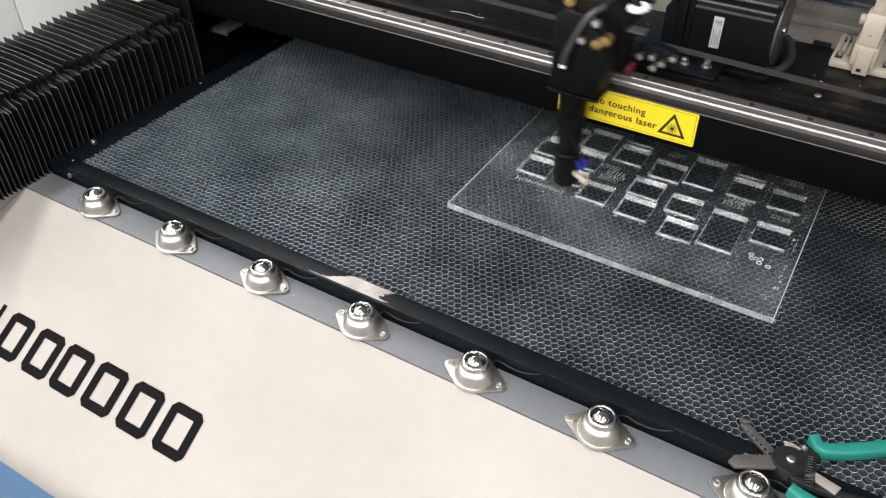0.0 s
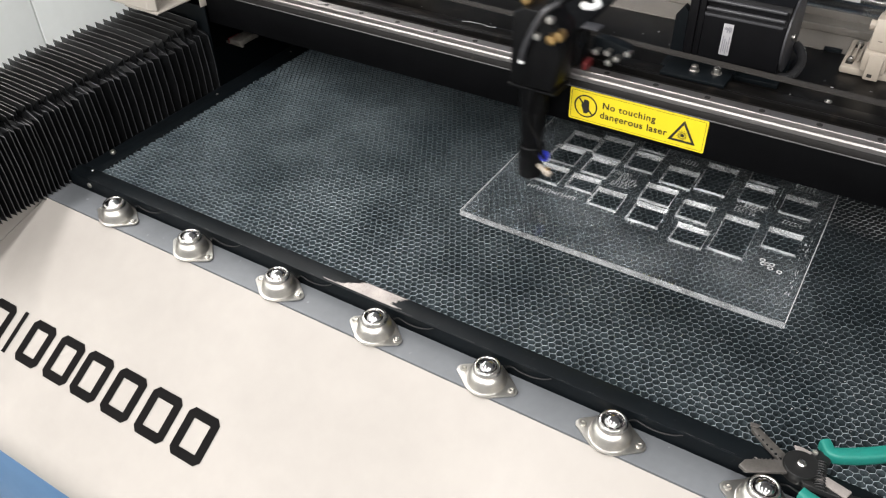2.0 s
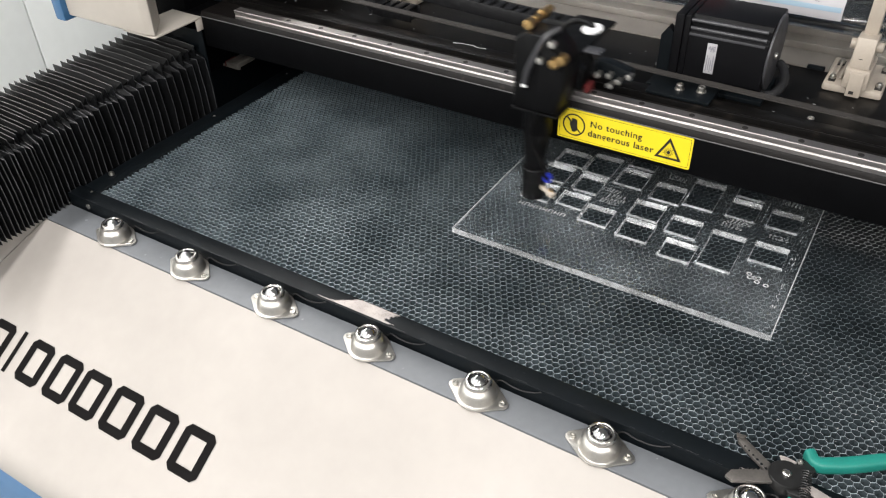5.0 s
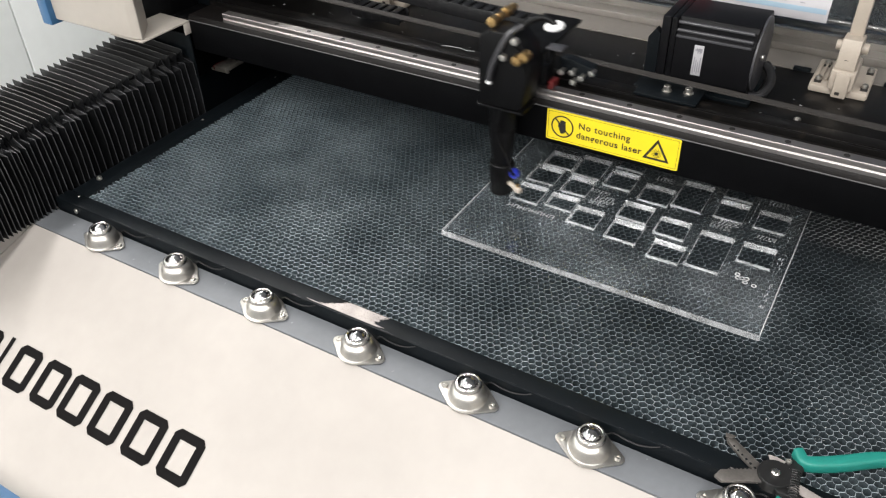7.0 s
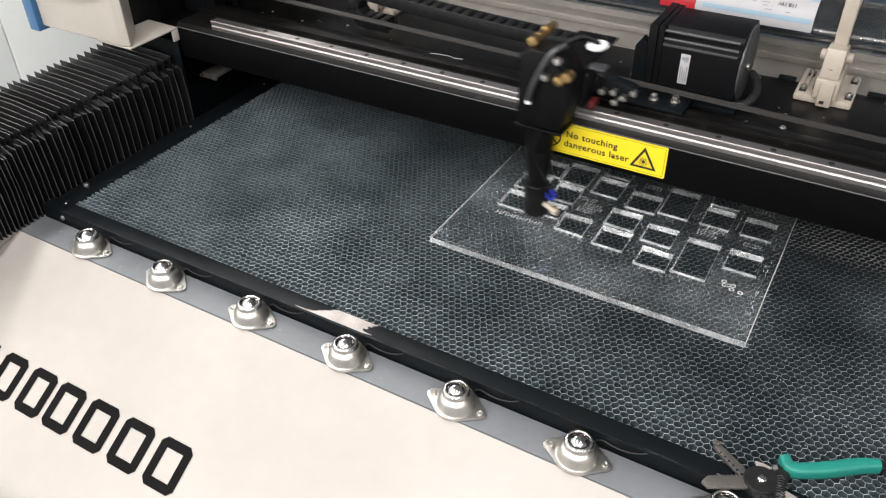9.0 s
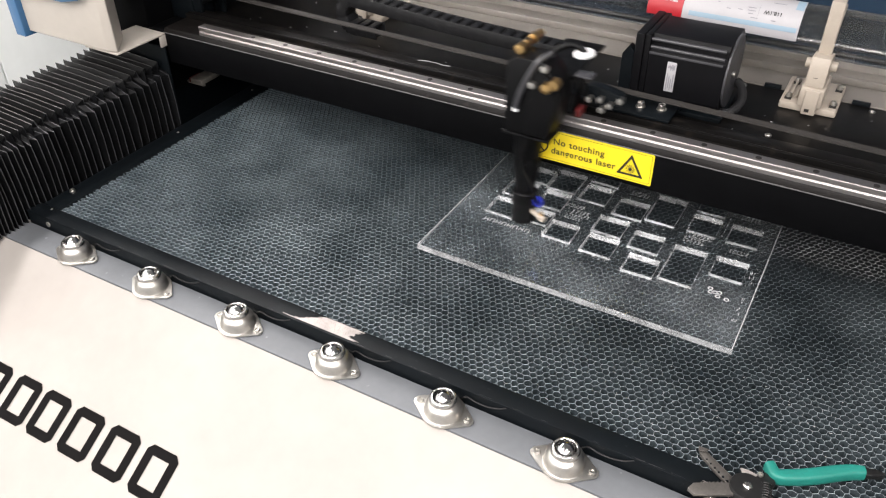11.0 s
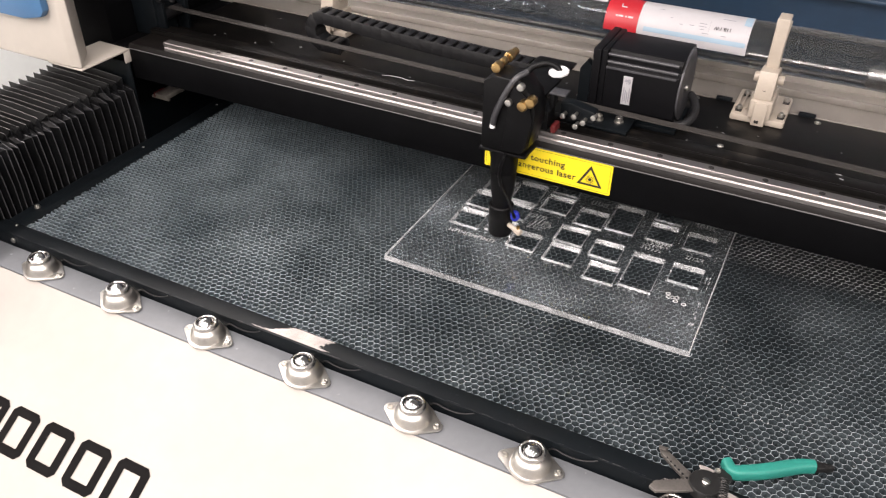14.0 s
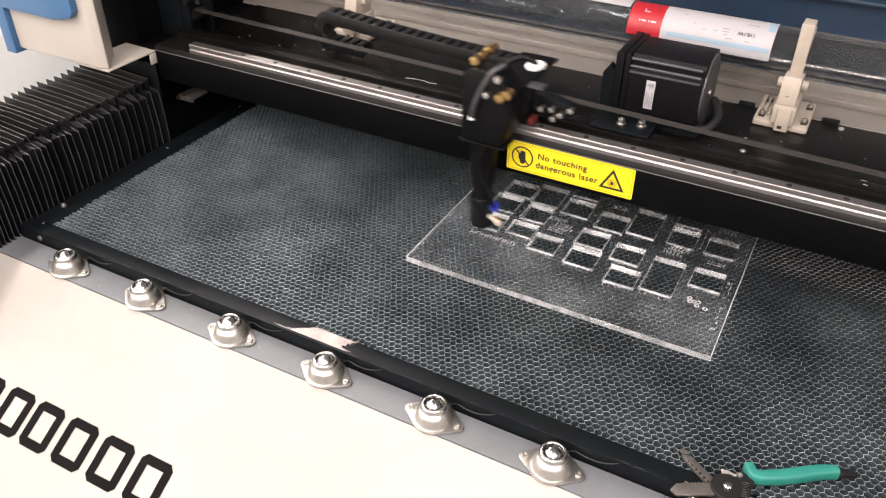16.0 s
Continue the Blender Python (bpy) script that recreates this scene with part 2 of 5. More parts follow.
def clear_material(name, tint, haze, haze_color=(0.7, 0.72, 0.72), rough=0.02, scale=9.0, speckle=False, ior=1.49):
    """Clear solid with a thin uneven film of dust and hair scratches."""
    m = bpy.data.materials.new(name)
    m.use_nodes = True
    nt = m.node_tree
    n, l = nt.nodes, nt.links
    b = n["Principled BSDF"]
    b.inputs["Base Color"].default_value = (*tint, 1)
    b.inputs["Transmission Weight"].default_value, b.inputs["IOR"].default_value, b.inputs["Roughness"].default_value = 1.0, ior, rough
    d = n.new("ShaderNodeBsdfDiffuse")
    d.inputs["Color"].default_value = (*haze_color, 1)
    co = n.new("ShaderNodeTexCoord")
    t1 = n.new("ShaderNodeTexNoise")
    t1.inputs["Scale"].default_value, t1.inputs["Detail"].default_value = scale, 6
    t2 = n.new("ShaderNodeTexNoise")
    t2.inputs["Scale"].default_value, t2.inputs["Detail"].default_value = scale * 40, 2
    l.new(co.outputs["Object"], t1.inputs["Vector"])
    if speckle:
        # hair scratches run mostly one way
        stretch = n.new("ShaderNodeMapping")
        stretch.inputs["Rotation"].default_value = (0, 0, 0.5)
        stretch.inputs["Scale"].default_value = (1.0, 0.3, 1.0)
        l.new(co.outputs["Object"], stretch.inputs["Vector"])
        l.new(stretch.outputs[0], t2.inputs["Vector"])
        t2.inputs["Scale"].default_value = scale * 110
    else:
        l.new(co.outputs["Object"], t2.inputs["Vector"])
    mul = n.new("ShaderNodeMath")
    mul.operation = "MULTIPLY"
    l.new(t1.outputs["Fac"], mul.inputs[0])
    l.new(t2.outputs["Fac"], mul.inputs[1])
    mr = n.new("ShaderNodeMapRange")
    mr.inputs["From Min"].default_value, mr.inputs["From Max"].default_value = 0.12, 0.42
    mr.inputs["To Min"].default_value, mr.inputs["To Max"].default_value = haze * 0.25, haze
    if speckle:
        mr.inputs["From Min"].default_value, mr.inputs["From Max"].default_value = 0.24, 0.40
        mr.inputs["To Max"].default_value = haze * 1.7
    l.new(mul.outputs[0], mr.inputs["Value"])
    mix = n.new("ShaderNodeMixShader")
    l.new(mr.outputs["Result"], mix.inputs["Fac"])
    l.new(b.outputs["BSDF"], mix.inputs[1])
    l.new(d.outputs["BSDF"], mix.inputs[2])
    l.new(mix.outputs["Shader"], n["Material Output"].inputs["Surface"])
    return m


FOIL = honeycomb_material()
ACRYLIC = clear_material("clear_acrylic", (0.74, 0.755, 0.765), 0.034, haze_color=(0.66, 0.71, 0.74), rough=0.1, speckle=True)
ACRYLIC_EDGE = clear_material("sawn_acrylic_edge", (0.95, 0.96, 0.96), 0.45, haze_color=(0.82, 0.84, 0.85), rough=0.12, scale=40)
GLASS = clear_material("tube_glass", (0.93, 0.95, 0.97), 0.004, ior=1.24)

# ---- mesh helpers ----
def box(bm, x0, x1, y0, y1, z0, z1, bevel=0.0, seg=2):
    made = bmesh.ops.create_cube(bm, size=1.0)["verts"]
    for v in made:
        v.co = Vector(((x0 + x1) / 2 + v.co.x * (x1 - x0), (y0 + y1) / 2 + v.co.y * (y1 - y0), (z0 + z1) / 2 + v.co.z * (z1 - z0)))
    if bevel:
        edges = list({e for v in made for e in v.link_edges})
        bmesh.ops.bevel(bm, geom=edges, offset=bevel, segments=seg, affect="EDGES", profile=0.5)
    return made


def cyl(bm, p0, p1, r0, r1=None, seg=24, bevel=0.0):
    p0, p1 = Vector(p0), Vector(p1)
    r1 = r0 if r1 is None else r1
    d = p1 - p0
    m = Matrix.Translation((p0 + p1) / 2) @ d.to_track_quat("Z", "Y").to_matrix().to_4x4()
    made = bmesh.ops.create_cone(bm, cap_ends=True, segments=seg, radius1=r0, radius2=r1, depth=d.length, matrix=m)["verts"]
    if bevel:
        edges = [e for e in {e for v in made for e in v.link_edges} if any(len(f.verts) > 4 for f in e.link_faces)]
        bmesh.ops.bevel(bm, geom=edges, offset=bevel, segments=2, affect="EDGES", profile=0.5)
    return made


def lathe(bm, profile, seg=32, origin=(0, 0, 0)):
    """Turns (radius, height) pairs round the z axis through origin."""
    o = Vector(origin)
    rings = []
    for r, z in profile:
        if r < 1e-6:
            rings.append([bm.verts.new(o + Vector((0, 0, z)))])
        else:
            rings.append([bm.verts.new(o + Vector((r * math.cos(2 * math.pi * k / seg), r * math.sin(2 * math.pi * k / seg), z))) for k in range(seg)])
    for a, b in zip(rings, rings[1:]):
        for k in range(seg):
            j = (k + 1) % seg
            quad = [a[k % len(a)], a[j % len(a)], b[j % len(b)], b[k % len(b)]]
            quad = list(dict.fromkeys(quad))
            if len(quad) > 2:
                bm.faces.new(quad)


def pipe(bm, pts, r, seg=10):
    """A round bar along a line of points."""
    pts = [Vector(p) for p in pts]
    rings = []
    up = Vector((0.13, 0.21, 0.97)).normalized()
    for i, p in enumerate(pts):
        d = (pts[min(i + 1, len(pts) - 1)] - pts[max(i - 1, 0)]).normalized()
        a = d.cross(up)
        a = a.normalized() if a.length > 1e-3 else d.cross(Vector((1, 0, 0))).normalized()
        b = d.cross(a).normalized()
        rings.append([bm.verts.new(p + r * (math.cos(2 * math.pi * k / seg) * a + math.sin(2 * math.pi * k / seg) * b)) for k in range(seg)])
    for u, v in zip(rings, rings[1:]):
        for k in range(seg):
            bm.faces.new((u[k], u[(k + 1) % seg], v[(k + 1) % seg], v[k]))
    bm.faces.new(rings[0][::-1])
    bm.faces.new(rings[-1])


def smooth_line(pts, n=8):
    """Catmull-Rom line through the points."""
    p = [Vector(q) for q in pts]
    p = [2 * p[0] - p[1]] + p + [2 * p[-1] - p[-2]]
    out = []
    for i in range(1, len(p) - 2):
        for k in range(n):
            t = k / n
            out.append(0.5 * ((2 * p[i]) + (p[i + 1] - p[i - 1]) * t + (2 * p[i - 1] - 5 * p[i] + 4 * p[i + 1] - p[i + 2]) * t * t + (3 * p[i] - p[i - 1] - 3 * p[i + 1] + p[i + 2]) * t ** 3))
    out.append(p[-2])
    return out


def prism(bm, outline, m, depth):
    """Extrudes a 2D outline (x, y) by depth along the local z of m."""
    lo = [bm.verts.new(m @ Vector((x, y, 0))) for x, y in outline]
    hi = [bm.verts.new(m @ Vector((x, y, depth))) for x, y in outline]
    bm.faces.new(lo[::-1])
    bm.faces.new(hi)
    for i in range(len(lo)):
        j = (i + 1) % len(lo)
        bm.faces.new((lo[i], lo[j], hi[j], hi[i]))


def bevel_all(bm, offset, angle=25, seg=2):
    bm.normal_update()
    bmesh.ops.recalc_face_normals(bm, faces=bm.faces[:])
    edges = [e for e in bm.edges if len(e.link_faces) == 2 and e.calc_face_angle(0) > radians(angle)]
    bmesh.ops.bevel(bm, geom=edges, offset=offset, segments=seg, affect="EDGES", profile=0.5)


def mesh_of(bm, name, mat):
    bmesh.ops.recalc_face_normals(bm, faces=bm.faces[:])
    me = bpy.data.meshes.new(name)
    bm.to_mesh(me)
    bm.free()
    for p in me.polygons:
        p.use_smooth = True
    me.set_sharp_from_angle(angle=radians(38))
    for one in mat if isinstance(mat, (list, tuple)) else [mat]:
        me.materials.append(one)
    return me


def part(name, bm, mat, parent=None, label=""):
    ob = new(name, mesh_of(bm, name, mat))
    if parent is not None:
        ob.parent = parent
    return tagged(ob, label) if label else ob


def thing(name, label, category, group="", kind="", at=(0, 0, 0)):
    ob = new(name)
    ob.empty_display_size = 0.02
    ob.matrix_basis = pose(*at)
    return tagged(ob, label, category, group, kind)


def structure(name, bm, mat, label, category):
    return tagged(new(name, mesh_of(bm, name, mat)), label, category, kind="structure")


def lettering(name, text, size, mat, parent, m, align="LEFT", spacing=1.0, bold=0.0):
    cu = bpy.data.curves.new(name, "FONT")
    cu.body, cu.size, cu.align_x, cu.space_character, cu.offset = text, size, align, spacing, bold
    tmp = bpy.data.objects.new(name, cu)
    scene.collection.objects.link(tmp)
    me = bpy.data.meshes.new_from_object(tmp.evaluated_get(bpy.context.evaluated_depsgraph_get()))
    bpy.data.objects.remove(tmp)
    me.materials.clear()
    me.materials.append(mat)
    me.transform(m)
    ob = new(name, me)
    ob.parent = parent
    return ob


# ---- room ----
FLOOR_Z = -0.82


def room():
    bm = bmesh.new()
    box(bm, -2.6, 3.8, -5.0, 3.0, FLOOR_Z - 0.1, FLOOR_Z)
    structure("floor", bm, FLOOR_GREY, "grey painted workshop floor under the machine", "floor")
    bm = bmesh.new()
    box(bm, -2.6, 3.8, -5.0, 3.0, 1.68, 1.78)
    structure("ceiling", bm, ROOM_WHITE, "plain white workshop ceiling with strip lamps", "ceiling")
    # walls out of view, added to close the room and bounce light
    for nm, b in (("wall_north", (-2.6, 3.8, 3.0, 3.1)), ("wall_south", (-2.6, 3.8, -5.1, -5.0)), ("wall_east", (3.8, 3.9, -5.1, 3.1))):
        bm = bmesh.new()
        box(bm, *b, FLOOR_Z, 1.68)
        structure(nm, bm, ROOM_WHITE, "plain white unseen workshop wall that closes the room", "wall")
    bm = bmesh.new()
    box(bm, -1.62, -1.54, -5.0, 3.0, FLOOR_Z, 1.68)
    wall = structure("wall_west", bm, WALL_WHITE, "white panelled partition wall with vertical seams", "wall")
    for k in range(16):
        bm = bmesh.new()
        y = -4.635 + 0.5 * k
        box(bm, -1.54, -1.518, y + 0.002, min(3.0, y + 0.498), FLOOR_Z, 1.68, 0.004)
        part("wall_panel", bm, WALL_WHITE, wall)
    for x, y in LAMPS:
        t = thing("ceiling_lamp", "white strip lamp with a bright tube on the ceiling, out of view", "ceiling lamp", "strip lamps", at=(x, y, LAMP_Z))
        bm = bmesh.new()
        box(bm, -0.11, 0.11, -1.57, 1.57, 0.0, 0.06, 0.006)
        part("lamp_housing", bm, WHITE_PLASTIC, t)
        strip_lamp(x, y)


# ---- machine body ----
SLOPE = radians(31)
EDGE_Y, EDGE_Z = -0.0145, -0.030


def on_cover(x, d, lift=0.0):
    """A point on the sloping front cover, d metres down from its upper edge."""
    return Vector((x, EDGE_Y - d * math.cos(SLOPE) - lift * math.sin(SLOPE), EDGE_Z - d * math.sin(SLOPE) + lift * math.cos(SLOPE)))


def machine():
    t = thing("laser_cutter_body", "cream and blue sheet-steel laser cutter body with a sloping front cover", "laser cutter", at=(0.7, 0.3, FLOOR_Z))
    off = Matrix.Translation((-0.7, -0.3, -FLOOR_Z))

    def add(name, bm, mat, label=""):
        bmesh.ops.transform(bm, matrix=off, verts=bm.verts[:])
        return part(name, bm, mat, t, label)

    right = 1.75
    # front cover: slope and rolled lower edge
    bm = bmesh.new()
    rows = [(on_cover(-0.127 - 0.322 * d, d), on_cover(right, d)) for d in (0.0, 0.255, 0.2675)]
    a0, r = rows[-1][0], 0.04
    n_y, n_z = -math.sin(SLOPE), math.cos(SLOPE)
    base_y, base_z = a0.y, a0.z
    for k in range(1, 9):
        ang = (math.pi / 2 - SLOPE) * k / 8
        ny, nz = n_y * math.cos(ang) - n_z * math.sin(ang), n_z * math.cos(ang) + n_y * math.sin(ang)
        y, z = base_y - r * n_y + r * ny, base_z - r * n_z + r * nz
        rows.append((Vector((a0.x - 0.004 * k, y, z)), Vector((right, y, z))))
    end = rows[-1]
    inward = [Vector((0, -n_y, -n_z)) * 0.0015] * 3 + [Vector((0, -(n_y * math.cos(g) - n_z * math.sin(g)), -(n_z * math.cos(g) + n_y * math.sin(g)))) * 0.0015 for g in [(math.pi / 2 - SLOPE) * k / 8 for k in range(1, 9)]]
    vs = [[bm.verts.new(p) for p in (a, b, b + w, a + w)] for (a, b), w in zip(rows, inward)]
    for u, v in zip(vs, vs[1:]):
        for i in range(4):
            bm.faces.new((u[i], v[i], v[(i + 1) % 4], u[(i + 1) % 4]))
    bm.faces.new(vs[0])
    bm.faces.new(vs[-1][::-1])
    add("front_cover", bm, CREAM)
    # black strip drawn for the shaded gap above the cover
    bm = bmesh.new()
    box(bm, -0.127, right, EDGE_Y - 0.0002, EDGE_Y + 0.0010, EDGE_Z - 0.006, EDGE_Z - 0.0012)
    add("cover_seal", bm, BLACK_PAINT)
    # raised cheek beside the cover and the deck under the bellows
    A, C = Vector((-0.1275, EDGE_Y, EDGE_Z + 0.0004)), Vector((-0.2275, -0.2795, -0.080))
    B = rows[2][0] + Vector((-0.001, 0, 0.0006))
    bm = bmesh.new()
    f = bm.faces.new([bm.verts.new(p) for p in (A, B, C)])
    add("cover_cheek", bm, CREAM)
    bm = bmesh.new()
    q = [A, C, Vector((-0.279, -0.2795, -0.080)), Vector((-0.279, EDGE_Y, EDGE_Z))]
    bm.faces.new([bm.verts.new(p) for p in q])
    bmesh.ops.solidify(bm, geom=bm.faces[:], thickness=0.002)
    add("side_deck", bm, CREAM)
    bm = bmesh.new()
    box(bm, -0.279, -0.127, EDGE_Y, 0.333, EDGE_Z - 0.01, EDGE_Z - 0.0005)
    add("side_shelf", bm, CREAM)
    # blue lower front and cabinet
    y0, z0 = end[0].y, end[0].z
    bm = bmesh.new()
    box(bm, -0.279, right, y0 - 0.0005, y0 + 0.03, FLOOR_Z + 0.08, z0 - 0.0004, 0.002)
    add("lower_front", bm, BLUE, "blue painted lower front panel")
    for nm, b, mt in (("side_panel", (-0.299, -0.279, y0, 0.98, FLOOR_Z + 0.08, -0.035), CREAM), ("side_panel", (right, right + 0.02, y0, 0.98, FLOOR_Z + 0.08, 0.2), CREAM), ("rear_panel", (-0.299, right + 0.02, 0.98, 1.0, FLOOR_Z + 0.08, 0.16), CREAM), ("plinth", (-0.2, right - 0.08, y0 + 0.08, 0.92, FLOOR_Z, FLOOR_Z + 0.08), BLACK_PAINT)):
        bm = bmesh.new()
        box(bm, *b, 0.002)
        add(nm, bm, mt)
    # grey strip that carries the ball transfers
    bm = bmesh.new()
    box(bm, -0.165, right, EDGE_Y + 0.0012, 0.0265, -0.036, -0.0285, 0.0008)
    add("grey_strip", bm, GREY_STRIP, "worn grey painted steel strip")
    # black sheets that stand for the shade deep in the cutting bay
    for b in ((-0.20, -0.19, 0.335, 0.97, -0.2, 0.118), (-0.20, right, 0.955, 0.965, -0.2, 0.1), (-0.20, right, 0.03, 0.96, -0.21, -0.2)):
        bm = bmesh.new()
        box(bm, *b)
        add("bay_liner", bm, BLACK_PAINT)
    bm = bmesh.new()
    box(bm, -0.19, -0.135, 0.40, 0.404, 0.022, 0.026)
    box(bm, -0.160, -0.134, 0.396, 0.440, 0.0262, 0.034, 0.001)
    add("limit_block", bm, LIMIT_GREY, "small grey stop block")
    bm = bmesh.new()
    box(bm, -0.1615, -0.1602, 0.395, 0.420, 0.0262, 0.0345)
    add("limit_tag", bm, RED_PLASTIC)
    # rear: tray, shelf and back sheet in shade-darkened cream, and blue lid
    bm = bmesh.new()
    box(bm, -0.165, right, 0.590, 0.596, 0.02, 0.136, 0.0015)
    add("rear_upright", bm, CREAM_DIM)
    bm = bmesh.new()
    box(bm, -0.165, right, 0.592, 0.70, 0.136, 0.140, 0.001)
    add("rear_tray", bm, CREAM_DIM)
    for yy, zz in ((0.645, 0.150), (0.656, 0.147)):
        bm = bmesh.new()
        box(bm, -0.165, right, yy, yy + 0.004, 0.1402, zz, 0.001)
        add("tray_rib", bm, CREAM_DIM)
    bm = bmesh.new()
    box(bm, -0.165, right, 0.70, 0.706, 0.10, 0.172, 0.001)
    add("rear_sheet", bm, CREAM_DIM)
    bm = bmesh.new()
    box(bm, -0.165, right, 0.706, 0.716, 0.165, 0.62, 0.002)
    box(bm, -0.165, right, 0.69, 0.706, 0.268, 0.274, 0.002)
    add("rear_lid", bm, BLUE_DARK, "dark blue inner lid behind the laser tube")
    # plain printed marks on the cover
    for x0, x1, kind in ((-0.096, -0.0525, "o"), (-0.0395, -0.0325, "i"), (-0.0165, 0.0265, "o"), (0.0375, 0.0815, "o"), (0.0885, 0.1335, "o"), (0.1435, 0.1905, "o"), (0.2015, 0.2485, "o"), (0.2595, 0.3065, "o")):
        bm = bmesh.new()
        w, d0, d1 = 0.0112, 0.1437, 0.2003

        def bar(xa, xb, da, db):
            q = [on_cover(xa, da, 0.0006), on_cover(xb, da, 0.0006), on_cover(xb, db, 0.0006), on_cover(xa, db, 0.0006)]
            bm.faces.new([bm.verts.new(p) for p in q])

        if kind == "i":
            bar(x0, x1, d0, d1)
        else:
            c = 0.0065
            rim_out = [(x0, d0 + c), (x0 + c, d0), (x1 - c, d0), (x1, d0 + c), (x1, d1 - c), (x1 - c, d1), (x0 + c, d1), (x0, d1 - c)]
            rim_in = [(x0 + w, d0 + w), (x0 + w, d0 + w), (x1 - w, d0 + w), (x1 - w, d0 + w), (x1 - w, d1 - w), (x1 - w, d1 - w), (x0 + w, d1 - w), (x0 + w, d1 - w)]
            for i in range(8):
                j = (i + 1) % 8
                q = [on_cover(*p, 0.0006) for p in (rim_out[i], rim_out[j], rim_in[j], rim_in[i])]
                if rim_in[i] == rim_in[j]:
                    q.pop()
                bm.faces.new([bm.verts.new(p) for p in q])
        add("printed_mark", bm, LETTER, "plain dark grey printed mark")


# ---- cutting table ----
TABLE_Z = -0.012
HX0, HX1, HY0, HY1 = -0.089, 1.42, 0.050, 0.86


def honeycomb(parent):
    """One sheet of hexagonal foil cells with thin standing walls."""
    a, row = 0.0083, 0.0070
    h1, h2 = row / 3, 2 * row / 3
    top, low, thin = TABLE_Z, TABLE_Z - 0.016, 0.00025
    rng = np.random.default_rng(7)
    nx, ny = int((HX1 - HX0) / a) + 4, int((HY1 - HY0) / row) + 4
    verts, faces = [], []
    jit = rng.normal(0, 0.00038, (ny + 3, nx + 3, 2, 2))

    def corner(i, j, k):
        # k 0: upper tip of the cell, k 1: upper right shoulder
        cx, cy = HX0 - 0.008 + (i + 0.5 * (j % 2)) * a, HY0 - 0.0075 + j * row
        px, py = (cx, cy + h2) if k == 0 else (cx + a / 2, cy + h1)
        w = noise.noise(Vector((px * 6, py * 6, 0.0)))
        w2 = noise.noise(Vector((px * 14, py * 14, 3.0)))
        q = jit[j + 1, i + 1, k]
        # crushed glue lines in the foil
        c = 0.0
        for xa, xb, yy in ((0.54, 0.66, 0.1875), (0.80, 0.92, 0.191), (0.82, 0.93, 0.2685), (0.05, 0.19, 0.30), (0.28, 0.36, 0.135)):
            if xa < px < xb:
                c = max(c, math.exp(-((py - yy) / 0.0035) ** 2))
        ex, ey = noise.noise(Vector((px * 210, py * 210, 7.0))), noise.noise(Vector((px * 210, py * 210, 9.0)))
        return px + q[0] + 0.0009 * w + c * 0.0042 * ex, py + q[1] + 0.0009 * w2 + c * 0.0042 * ey

    def wall(p, q):
        if not (HX0 - 0.007 <= min(p[0], q[0]) and max(p[0], q[0]) <= HX1 + 0.007 and HY0 - 0.006 <= min(p[1], q[1]) and max(p[1], q[1]) <= HY1 + 0.006):
            return
        dx, dy = q[0] - p[0], q[1] - p[1]
        ln = math.hypot(dx, dy) or 1
        # rims widened on the walls that catch the light, to draw bright dashes
        th = thin * (1.75 if dx * dy > 0 and abs(dx) > 0.3 * ln else 0.8)
        ox, oy = -dy / ln * th, dx / ln * th
        lean = float(rng.normal(0, 0.0006))
        kx, ky = -dy / ln * lean, dx / ln * lean
        i = len(verts)
        verts.extend(((p[0] + ox, p[1] + oy, top), (q[0] + ox, q[1] + oy, top), (q[0] - ox, q[1] - oy, top), (p[0] - ox, p[1] - oy, top),
                      (p[0] + ox + kx, p[1] + oy + ky, low), (q[0] + ox + kx, q[1] + oy + ky, low), (q[0] - ox + kx, q[1] - oy + ky, low), (p[0] - ox + kx, p[1] - oy + ky, low)))
        faces.extend(((i, i + 3, i + 2, i + 1), (i, i + 1, i + 5, i + 4), (i + 2, i + 3, i + 7, i + 6)))

    for j in range(ny):
        for i in range(nx):
            tip, right = corner(i, j, 0), corner(i, j, 1)
            left = corner(i - 1, j, 1)
            wall(left, tip)
            wall(tip, right)
            # upright wall on the right: from this cell's shoulder down to the tip of the cell below
            below = corner(i + (j % 2), j - 1, 0) if j else (right[0], HY0)
            wall(right, below)
    me = bpy.data.meshes.new("honeycomb")
    me.from_pydata(verts, [], faces)
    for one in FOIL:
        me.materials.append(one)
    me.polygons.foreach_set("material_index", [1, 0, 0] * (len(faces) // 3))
    ob = new("honeycomb", me)
    ob.parent = parent
    ob.matrix_parent_inverse = parent.matrix_basis.inverted()
    return tagged(ob, "sooty grey aluminium honeycomb mat", kind="stuff")


def screw(bm, x, y, z, r=0.0035, h=0.0022):
    lathe(bm, [(0, 0), (r, 0), (r, h * 0.6), (r * 0.8, h), (r * 0.45, h), (r * 0.42, h * 0.45), (0, h * 0.45)], 14, (x, y, z))


